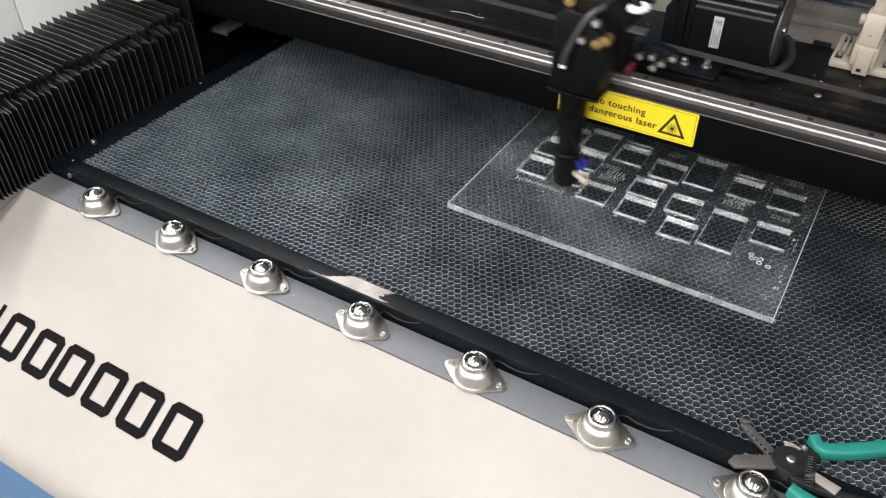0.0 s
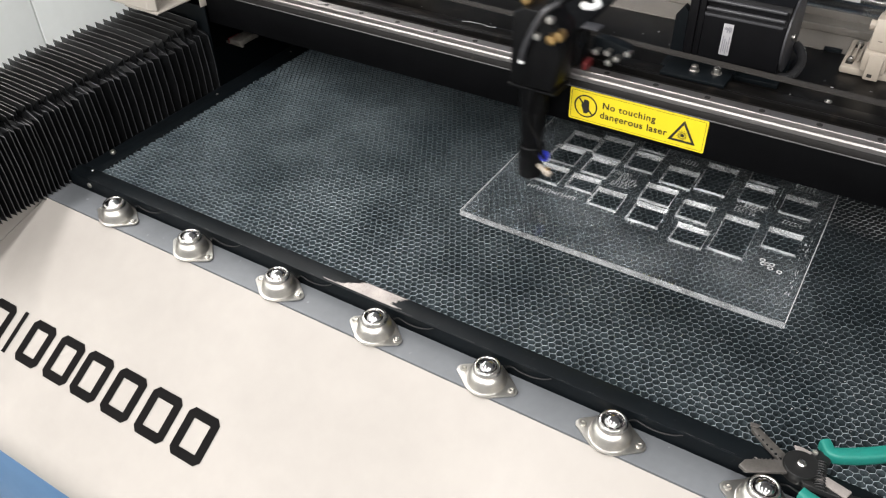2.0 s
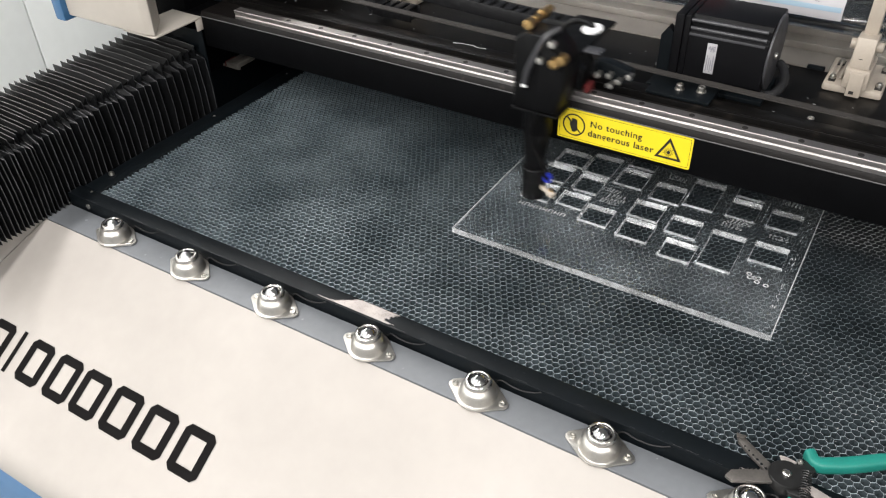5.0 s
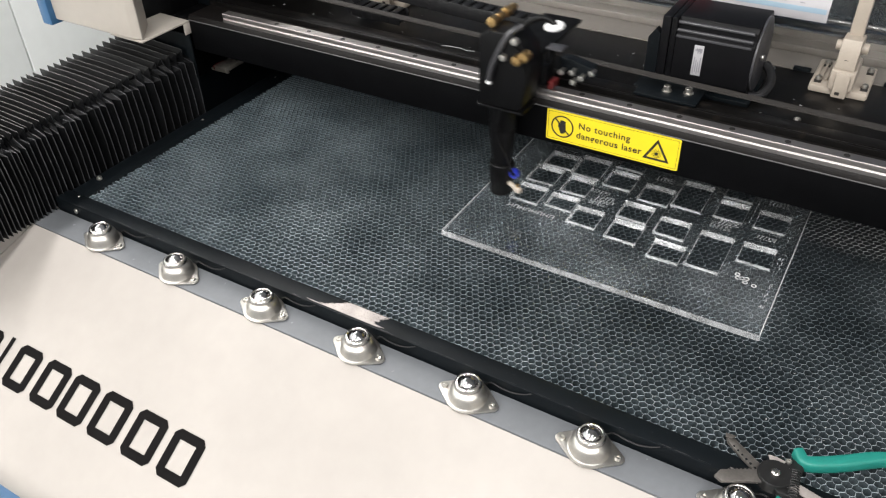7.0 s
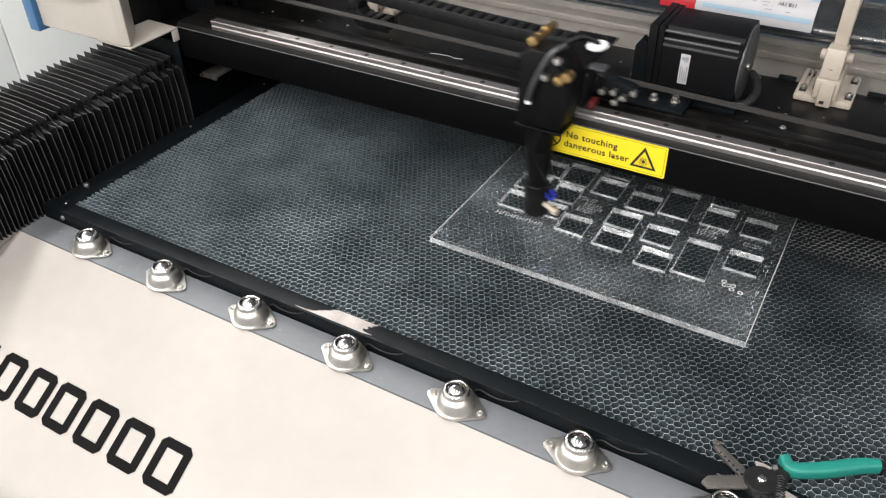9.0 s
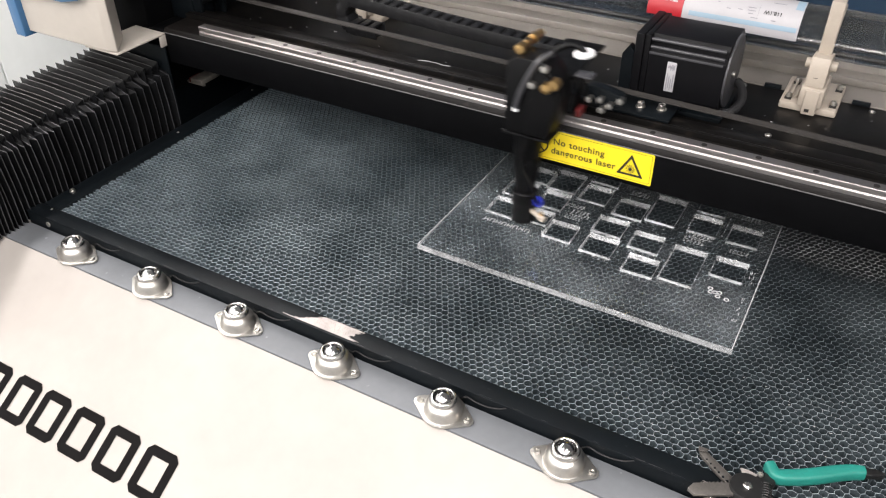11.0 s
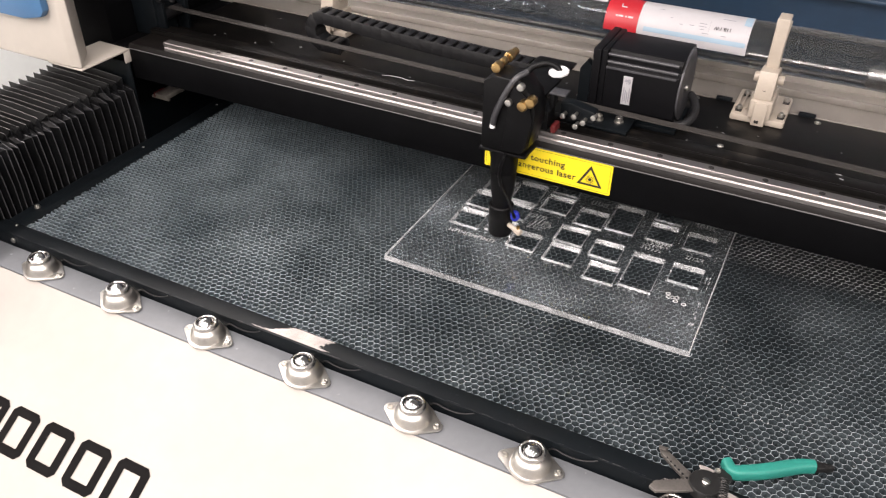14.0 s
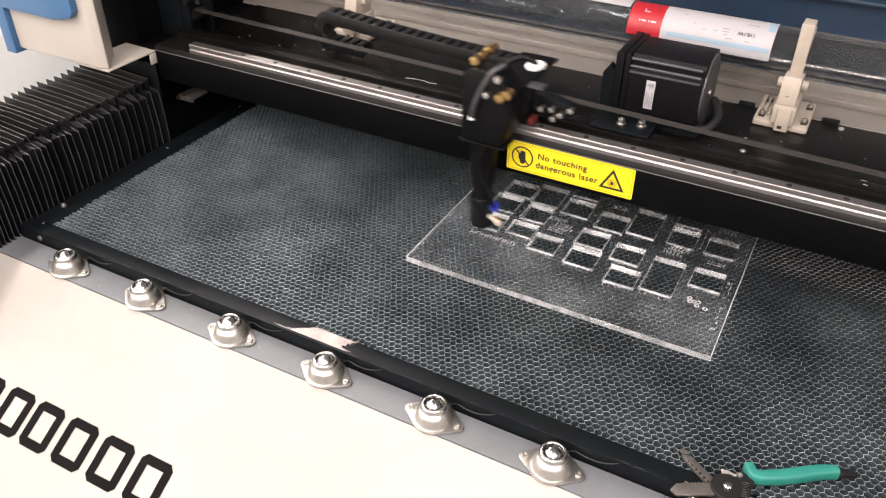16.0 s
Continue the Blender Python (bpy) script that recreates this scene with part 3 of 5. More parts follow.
def table():
    t = thing("cutting_table", "black framed cutting table with a grey honeycomb mat", "cutting table", at=(0.5, 0.4, -0.19))
    inv = t.matrix_basis.inverted()

    def add(name, bm, mat, label=""):
        ob = part(name, bm, mat, t, label)
        ob.matrix_parent_inverse = inv
        return ob

    bm = bmesh.new()
    box(bm, -0.126, HX1 + 0.04, 0.0285, HY0 + 0.002, -0.055, TABLE_Z + 0.0015, 0.0012)
    front = add("frame_bar", bm, BLACK_PAINT, "scuffed black front frame bar")
    bm = bmesh.new()
    box(bm, -0.1195, HX0 + 0.0045, HY0 + 0.0022, HY1, -0.055, TABLE_Z + 0.0014, 0.0012)
    add("frame_bar", bm, BLACK_PAINT)
    bm = bmesh.new()
    box(bm, -0.126, HX1 + 0.04, HY1 + 0.0002, HY1 + 0.04, -0.055, TABLE_Z + 0.0014, 0.0012)
    add("frame_bar", bm, BLACK_PAINT)
    bm = bmesh.new()
    box(bm, HX1, HX1 + 0.04, HY0 + 0.0022, HY1, -0.055, TABLE_Z + 0.0013, 0.0012)
    add("frame_bar", bm, BLACK_PAINT)
    # dark sheet under the open cells
    bm = bmesh.new()
    box(bm, HX0, HX1, HY0, HY1, -0.050, -0.0285)
    add("soot_tray", bm, TRAY)
    for x, y in ((-0.108, 0.093), (-0.096, 0.047), (-0.105, 0.30), (-0.104, 0.48)):
        bm = bmesh.new()
        screw(bm, x, y, TABLE_Z + 0.0012, 0.0042 if y == 0.093 else 0.002, 0.004 if y == 0.093 else 0.001)
        add("screw", bm, ZINC)
    bm = bmesh.new()
    cyl(bm, (-0.083, 0.0285, -0.020), (-0.083, 0.0262, -0.020), 0.0038, seg=14, bevel=0.0006)
    add("screw", bm, ZINC)
    # paint worn down to metal on the front bar, with frayed ends
    rng = random.Random(3)
    bm = bmesh.new()
    z = TABLE_Z + 0.0019
    n = 34
    for k in range(n):
        y0 = 0.0315 + 0.0185 * k / n
        y1 = y0 + 0.0185 / n * 0.97
        xa, xb = 0.343 + 0.0009 * k + rng.uniform(0, 0.0045), 0.419 - rng.uniform(0, 0.005) + 0.0004 * k
        if k < 5:
            xa, xb = 0.325 + rng.uniform(0, 0.012), 0.436 - rng.uniform(0, 0.012)
            if k > 1:
                xa += 0.012
        q = [(xa, y0, z), (xb, y0, z), (xb, y1, z), (xa, y1, z)]
        bm.faces.new([bm.verts.new(p) for p in q])
    part("worn_patch", bm, WORN, front, "bare pale metal patch where paint wore off")
    bm = bmesh.new()
    for k in range(40):
        x, y = 0.835 + rng.gauss(0, 0.011), 0.030 + abs(rng.gauss(0, 0.0035))
        s = rng.uniform(0.0004, 0.0016)
        bm.faces.new([bm.verts.new(p) for p in ((x - s * 2, y - s * 0.5, z), (x + s, y - s * 0.6, z), (x + s * 2, y + s * 0.5, z), (x - s, y + s * 0.4, z))])
    tagged(part("worn_patch", bm, WORN, front), kind="stuff")
    bm = bmesh.new()
    for k in range(70):
        x, y = rng.uniform(-0.1, 1.2), 0.0297 + abs(rng.gauss(0, 0.0004))
        s = rng.uniform(0.001, 0.009)
        bm.faces.new([bm.verts.new(p) for p in ((x - s, y, z), (x + s, y, z), (x + s * 0.8, y + 0.00022, z), (x - s * 0.8, y + 0.00022, z))])
    tagged(part("edge_wear", bm, SCRATCH_GLINT, front), kind="stuff")
    honeycomb(t)
    bm = bmesh.new()
    for k in range(130):
        x, y = rng.uniform(0.55, 1.15), rng.uniform(0.055, 0.34)
        if rng.random() < 0.5:
            x, y = 0.86 + rng.gauss(0, 0.05), 0.135 + rng.gauss(0, 0.035)
        s = rng.uniform(0.0003, 0.0011)
        zz = TABLE_Z + 0.0002
        bm.faces.new([bm.verts.new(p) for p in ((x - s, y, zz), (x, y - s * 0.7, zz), (x + s, y, zz + s * 0.5), (x, y + s, zz))])
    tagged(add("fleck", bm, FLECK, "pale flecks of cut plastic"), kind="stuff")


# ---- ball transfers ----
def ball_transfer():
    t = thing("ball_transfer", "zinc-plated ball transfer with a polished steel ball on the grey strip", "ball transfer", "ball transfers along the front")
    bm = bmesh.new()
    out = []
    R, tip, tr = 0.0240, 0.0282, 0.0072
    for k in range(48):
        a = 2 * math.pi * k / 48
        best = 0
        for cx, r in ((0, R), (tip, tr), (-tip, tr)):
            d = cx * math.cos(a)
            disc = r * r - (cx * math.sin(a)) ** 2
            if disc >= 0:
                best = max(best, d + math.sqrt(disc))
        out.append((a, best))
    pts = [(r * math.cos(a), r * math.sin(a)) for a, r in out]
    # straight flanks between the round middle and the ears
    hull = []
    for p in sorted(pts):
        while len(hull) > 1 and (hull[-1][0] - hull[-2][0]) * (p[1] - hull[-2][1]) - (hull[-1][1] - hull[-2][1]) * (p[0] - hull[-2][0]) <= 0:
            hull.pop()
        hull.append(p)
    upper = []
    for p in sorted(pts, reverse=True):
        while len(upper) > 1 and (upper[-1][0] - upper[-2][0]) * (p[1] - upper[-2][1]) - (upper[-1][1] - upper[-2][1]) * (p[0] - upper[-2][0]) <= 0:
            upper.pop()
        upper.append(p)
    prism(bm, hull[:-1] + upper[:-1], pose(0, 0, 0), 0.0022)
    bevel_all(bm, 0.0006, 40)
    flange = part("flange", bm, ZINC, t)
    bm = bmesh.new()
    lathe(bm, [(0.0222, 0.0019), (0.0207, 0.0026), (0.0199, 0.0045), (0.0195, 0.0085), (0.0188, 0.0120), (0.0172, 0.0148), (0.0152, 0.0164), (0.0142, 0.0170), (0.0139, 0.0176)], 40)
    housing = part("housing", bm, ZINC, t)
    bm = bmesh.new()
    lathe(bm, [(0.0136, 0.0165), (0.0146, 0.0178), (0.0146, 0.0205), (0.0137, 0.0228), (0.0126, 0.0237), (0.0113, 0.0238), (0.0107, 0.0232), (0.0105, 0.0215)], 40)
    part("ring", bm, STEEL, housing)
    bm = bmesh.new()
    lathe(bm, [(0.0106, 0.0208), (0.0114, 0.0222)], 32)
    part("seal", bm, BLACK_PLASTIC, housing)
    bm = bmesh.new()
    bmesh.ops.create_uvsphere(bm, u_segments=32, v_segments=20, radius=0.0108, matrix=Matrix.Translation((0, 0, 0.0170)))
    part("ball", bm, CHROME, housing, "polished steel ball")
    for x in (-0.0285, 0.0285):
        bm = bmesh.new()
        screw(bm, x, 0, 0.0021, 0.0036, 0.0024)
        part("screw", bm, ZINC, flange)
    return t


def ball_row():
    first = ball_transfer()
    xs = [0.0, 0.1385, 0.2805, 0.4195, 0.5605, 0.6965, 0.8375, 0.978, 1.118]
    for k, x in enumerate(xs):
        m = pose(x - 0.001, 0.0045, -0.0275, 0, 0, (3, -5, 1, -2, 0, 4, 2, 0, 3)[k] - 1)
        if k == 0:
            first.matrix_basis = m
        else:
            copy_thing(first, m)
        # thin lead that loops out behind each unit
        w = thing("wire_loop", "thin black wire looping out under the frame", "wire", "wire loops along the front")
        bm = bmesh.new()
        pts = [(x + 0.004, 0.0280, -0.0285), (x + 0.014, 0.0272, -0.0185), (x + 0.026, 0.0262, -0.0195), (x + 0.040, 0.0258, -0.0190), (x + 0.052, 0.0268, -0.0160), (x + 0.060, 0.0284, -0.0125)]
        pipe(bm, smooth_line(pts, 6), 0.0009, 6)
        part("wire", bm, BLACK_PLASTIC, w)


# ---- bellows ----
def bellows():
    t = thing("bellows_cover", "black pleated bellows cover over the side guide rail", "bellows", at=(-0.18, 0.1, -0.0285))
    inv = t.matrix_basis.inverted()
    # side ridge, mitred shoulder tucked in, top ridge; the valleys run one pleat depth inside
    ridge = [(-0.1215, -0.0285), (-0.1222, 0.030), (-0.1245, 0.0800), (-0.1450, 0.0830), (-0.1385, 0.0955), (-0.210, 0.0985), (-0.276, 0.099), (-0.276, -0.0285)]
    valley = [(-0.1385, -0.0285), (-0.1388, 0.030), (-0.1400, 0.068), (-0.1365, 0.0770), (-0.152, 0.0825), (-0.210, 0.0835), (-0.262, 0.084), (-0.262, -0.0285)]
    rng = random.Random(5)
    y = 0.330
    while y > -0.17:
        pitch = (0.0072 + 0.0078 * max(0.0, min(1.0, y / 0.30))) * rng.uniform(0.84, 1.16)
        lean = rng.uniform(-0.0014, 0.0014)
        lift = rng.uniform(-0.0018, 0.0018)
        bm = bmesh.new()
        y1, ym = y - pitch, y - pitch * 0.5
        rv = [bm.verts.new((x + rng.uniform(-0.0007, 0.0007), ym + (lean if z > 0 else 0) - (0.004 if z > 0.09 else 0.0015 if z > 0.06 else 0), z + (lift if z > 0 else 0))) for x, z in ridge]
        # creases at the shoulder sit unevenly
        rv[2].co.z += rng.uniform(-0.006, 0.002)
        rv[3].co.x += rng.uniform(-0.004, 0.003)
        rv[3].co.z += rng.uniform(-0.005, 0.003)
        rv[4].co.x += rng.uniform(-0.006, 0.002)
        rv[4].co.z += rng.uniform(-0.003, 0.001)
        rt = [bm.verts.new((v.co.x + (0.0002 if v.co.x > -0.2 else -0.0002), v.co.y + 0.0008, v.co.z + (0.0002 if v.co.z > 0 else 0))) for v in rv]
        fa = [bm.verts.new((x, y - 0.0002, z)) for x, z in valley]
        fb = [bm.verts.new((x, y1 + 0.0002, z)) for x, z in valley]
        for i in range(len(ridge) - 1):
            # paler faces where light catches the caps and the top
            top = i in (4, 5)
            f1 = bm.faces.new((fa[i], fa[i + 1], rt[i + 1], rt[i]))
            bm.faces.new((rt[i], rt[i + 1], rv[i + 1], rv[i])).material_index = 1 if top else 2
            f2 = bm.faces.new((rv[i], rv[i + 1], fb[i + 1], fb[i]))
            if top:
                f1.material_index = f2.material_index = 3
        ob = part("pleat", bm, [RUBBER, RUBBER_EDGE, RUBBER_RIDGE, RUBBER_TOP], t)
        for face in ob.data.polygons:
            face.use_smooth = False
        ob.matrix_parent_inverse = inv
        y = y1
    bm = bmesh.new()
    box(bm, -0.225, -0.15, y + 0.002, 0.329, -0.0285, 0.06)
    ob = part("guide_rail", bm, BLACK_PAINT, t)
    ob.matrix_parent_inverse = inv
    bm = bmesh.new()
    box(bm, -0.275, -0.129, 0.3302, 0.3335, -0.0285, 0.118, 0.001)
    ob = part("end_plate", bm, BLACK_PAINT, t)
    ob.matrix_parent_inverse = inv


# ---- gantry ----
GY, GZ0, GZ1 = 0.336, 0.0925, 0.1485
DECK_Z = 0.140


def gantry():
    t = thing("gantry_beam", "black sheet-metal gantry beam with a bright linear rail", "gantry", at=(0.5, 0.45, 0.09))
    inv = t.matrix_basis.inverted()

    def add(name, bm, mat, label=""):
        ob = part(name, bm, mat, t, label)
        ob.matrix_parent_inverse = inv
        return ob

    x0, x1 = -0.128, 1.62
    bm = bmesh.new()
    box(bm, x0, x1, GY, GY + 0.05, GZ0, GZ1 - 0.0085, 0.0008)
    add("front_beam", bm, BLACK_MATT)
    along = Matrix(((0, 0, 1, x0), (1, 0, 0, 0), (0, 1, 0, 0), (0, 0, 0, 1)))
    # rounded ledge in a brown finish: its sheen is put into the colour
    bm = bmesh.new()
    prism(bm, [(GY + 0.05, GZ1), (GY + 0.0035, GZ1), (GY - 0.0006, GZ1 - 0.0074), (GY - 0.0006, GZ1 - 0.0083), (GY + 0.05, GZ1 - 0.0083)], along, x1 - x0)
    add("beam_ledge", bm, LEDGE, "brown-black ledge under the rail, sheen put into the colour")
    # thin pale strip drawn as the highlight along the ledge
    bm = bmesh.new()
    prism(bm, [(GY - 0.0004, GZ1 - 0.0066), (GY - 0.0011, GZ1 - 0.0072), (GY - 0.0011, GZ1 - 0.0079), (GY - 0.0006, GZ1 - 0.0079), (GY - 0.0006, GZ1 - 0.0074)], along, x1 - x0)
    add("ledge_edge", bm, SCRATCH_GLINT)
    bm = bmesh.new()
    box(bm, x0, x1, GY + 0.0502, 0.589, DECK_Z - 0.03, DECK_Z, 0.0015)
    add("deck", bm, BLACK_DUSTY, "dusty black steel deck")
    bm = bmesh.new()
    box(bm, x0, x1, 0.385, 0.3895, DECK_Z + 0.0002, DECK_Z + 0.016, 0.001)
    box(bm, x0, x1, 0.3897, 0.412, DECK_Z + 0.0115, DECK_Z + 0.016, 0.001)
    add("belt_shelf", bm, BLACK_DUSTY)
    # linear rail with a grooved flank
    bm = bmesh.new()
    prof = [(0.3395, 0.0), (0.3395, 0.0045), (0.3410, 0.0062), (0.3410, 0.0078), (0.3395, 0.0095), (0.3395, 0.0128), (0.3403, 0.0136), (0.3537, 0.0136), (0.3545, 0.0128), (0.3545, 0.0095), (0.3530, 0.0078), (0.3530, 0.0062), (0.3545, 0.0045), (0.3545, 0.0)]
    prism(bm, [(y, GZ1 + 0.0002 + z) for y, z in prof], Matrix(((0, 0, 1, x0 + 0.072), (1, 0, 0, 0), (0, 1, 0, 0), (0, 0, 0, 1))), x1 - x0 - 0.11)
    add("linear_rail", bm, RAIL, "bright ground steel rail")
    for k in range(24):
        bm = bmesh.new()
        cyl(bm, (0.045 + 0.06 * k, 0.347, GZ1 + 0.0137), (0.045 + 0.06 * k, 0.347, GZ1 + 0.0142), 0.0034, seg=14)
        add("rail_bolt", bm, INK)
    # toothed belt
    bm = bmesh.new()
    a, b = Vector((-0.12, 0.428, 0.1795)), Vector((1.6, 0.3935, 0.1635))
    for za, zb in ((0.0, 0.0016),):
        q = [a + Vector((0, -0.0058, za)), b + Vector((0, -0.0058, za)), b + Vector((0, 0.0058, za)), a + Vector((0, 0.0058, za))]
        lo = [bm.verts.new(p) for p in q]
        hi = [bm.verts.new(p + Vector((0, 0, zb))) for p in q]
        bm.faces.new(lo[::-1])
        bm.faces.new(hi)
        for i in range(4):
            bm.faces.new((lo[i], lo[(i + 1) % 4], hi[(i + 1) % 4], hi[i]))
    add("drive_belt", bm, BELT, "dusty grey-brown toothed drive belt")
    # pulley blocks at the far end
    bm = bmesh.new()
    cyl(bm, (-0.118, 0.407, 0.172), (-0.118, 0.447, 0.172), 0.009, seg=20, bevel=0.001)
    add("pulley", bm, BLACK_PLASTIC)
    bm = bmesh.new()
    box(bm, -0.127, -0.105, 0.398, 0.4058, DECK_Z, 0.20, 0.002)
    box(bm, -0.127, -0.105, 0.4482, 0.456, DECK_Z, 0.20, 0.002)
    add("pulley_block", bm, BLACK_PAINT)
    for x, y in ((0.7587, 0.4484), (1.05, 0.45), (0.86, 0.575), (0.70, 0.578)):
        bm = bmesh.new()
        screw(bm, x, y, DECK_Z, 0.0042, 0.002)
        add("screw", bm, ZINC)
    # slots along the rear edge of the deck
    for x in (0.735, 0.845, 0.60, 0.30):
        bm = bmesh.new()
        box(bm, x - 0.011, x + 0.011, 0.5892, 0.595, DECK_Z - 0.004, DECK_Z + 0.004, 0.001)
        add("deck_tab", bm, BLACK_PAINT)
    # swarf on the deck
    rng = random.Random(11)
    bm = bmesh.new()
    for k in range(60):
        x, y = rng.uniform(-0.05, 1.1), rng.uniform(0.415, 0.56)
        s = rng.uniform(0.0004, 0.0013)
        cyl(bm, (x, y, DECK_Z + 0.0003), (x + rng.uniform(-4, 4) * s, y + rng.uniform(-2, 2) * s, DECK_Z + 0.0008), s * 0.5, seg=5)
    pipe(bm, smooth_line([(0.292, 0.4035, DECK_Z + 0.0168), (0.303, 0.4060, DECK_Z + 0.0172), (0.312, 0.4040, DECK_Z + 0.0185), (0.322, 0.4065, DECK_Z + 0.0175), (0.331, 0.4050, DECK_Z + 0.0170), (0.342, 0.4070, DECK_Z + 0.0172)], 6), 0.0006, 6)
    for k in range(8):
        x, y = 0.88 + rng.uniform(-0.03, 0.03), 0.42 + rng.uniform(-0.02, 0.01)
        cyl(bm, (x, y, DECK_Z + 0.0167 if y < 0.412 else DECK_Z + 0.0006), (x + rng.uniform(-0.008, 0.008), y + rng.uniform(-0.004, 0.004), DECK_Z + 0.0172 if y < 0.412 else DECK_Z + 0.001), 0.0005, seg=5)
    tagged(add("swarf", bm, FLECK, "bright bits of metal swarf"), kind="stuff")
    # cream end housing
    e = thing("gantry_end_housing", "cream folded-sheet gantry end housing with blue trim", "housing", at=(-0.25, 0.29, 0.135))
    inv2 = e.matrix_basis.inverted()

    def add2(name, bm, mat, label=""):
        ob = part(name, bm, mat, e, label)
        ob.matrix_parent_inverse = inv2
        return ob

    bm = bmesh.new()
    outline = [(-0.322, 0.2405), (-0.146, 0.2405), (-0.131, 0.2465), (-0.170, 0.292), (-0.322, 0.292)]
    prism(bm, outline, pose(0, 0, 0.1395), 0.35)
    bevel_all(bm, 0.003, 20, 3)
    add2("casing", bm, CASE_CREAM)
    bm = bmesh.new()
    prism(bm, [(-0.20, 0.243), (-0.1305, 0.243), (-0.1295, 0.338), (-0.195, 0.340)], pose(0, 0, 0.1365), 0.0026)
    bevel_all(bm, 0.0006)
    add2("foot_plate", bm, CASE_CREAM)
    bm = bmesh.new()
    box(bm, -0.1312, -0.1292, 0.325, 0.340, 0.119, 0.1362, 0.0006)
    add2("foot_lip", bm, CASE_CREAM)
    bm = bmesh.new()
    box(bm, -0.345, -0.3225, 0.232, 0.292, 0.132, 0.49, 0.002)
    add2("trim_strip", bm, BLUE, "blue side trim")
    bm = bmesh.new()
    m = Matrix(((1, 0, 0, 0), (0, 0, -1, 0.2402), (0, 1, 0, 0), (0, 0, 0, 1)))
    prism(bm, [(-0.321, 0.2085), (-0.205, 0.2085), (-0.168, 0.2165), (-0.160, 0.226), (-0.160, 0.30), (-0.321, 0.30)], m, 0.012)
    bevel_all(bm, 0.0015)
    add2("trim_block", bm, BLUE, "blue trim block")
    # fixings beside the housing, and a black block added where it is dark
    bm = bmesh.new()
    box(bm, -0.316, -0.1722, 0.346, 0.73, 0.02, 0.47, 0.003)
    box(bm, -0.172, -0.1285, 0.343, 0.588, 0.10, 0.1385, 0.002)
    box(bm, -0.1718, -0.166, 0.46, 0.588, 0.1387, 0.20, 0.001)
    part("end_bracket", bm, BLACK_MATT, t).matrix_parent_inverse = inv
    bm = bmesh.new()
    box(bm, -0.168, -0.12, 0.395, 0.44, 0.1402, 0.235, 0.003)
    part("bearing_block", bm, BLACK_PAINT, t).matrix_parent_inverse = inv
    bm = bmesh.new()
    cyl(bm, (-0.105, 0.3925, 0.205), (-0.105, 0.40, 0.205), 0.006, seg=16, bevel=0.001)
    pipe(bm, smooth_line([(-0.10, 0.40, 0.235), (-0.085, 0.397, 0.238), (-0.078, 0.395, 0.225), (-0.078, 0.395, 0.205)]), 0.004, 10)
    part("fitting", bm, BLACK_PLASTIC, t).matrix_parent_inverse = inv


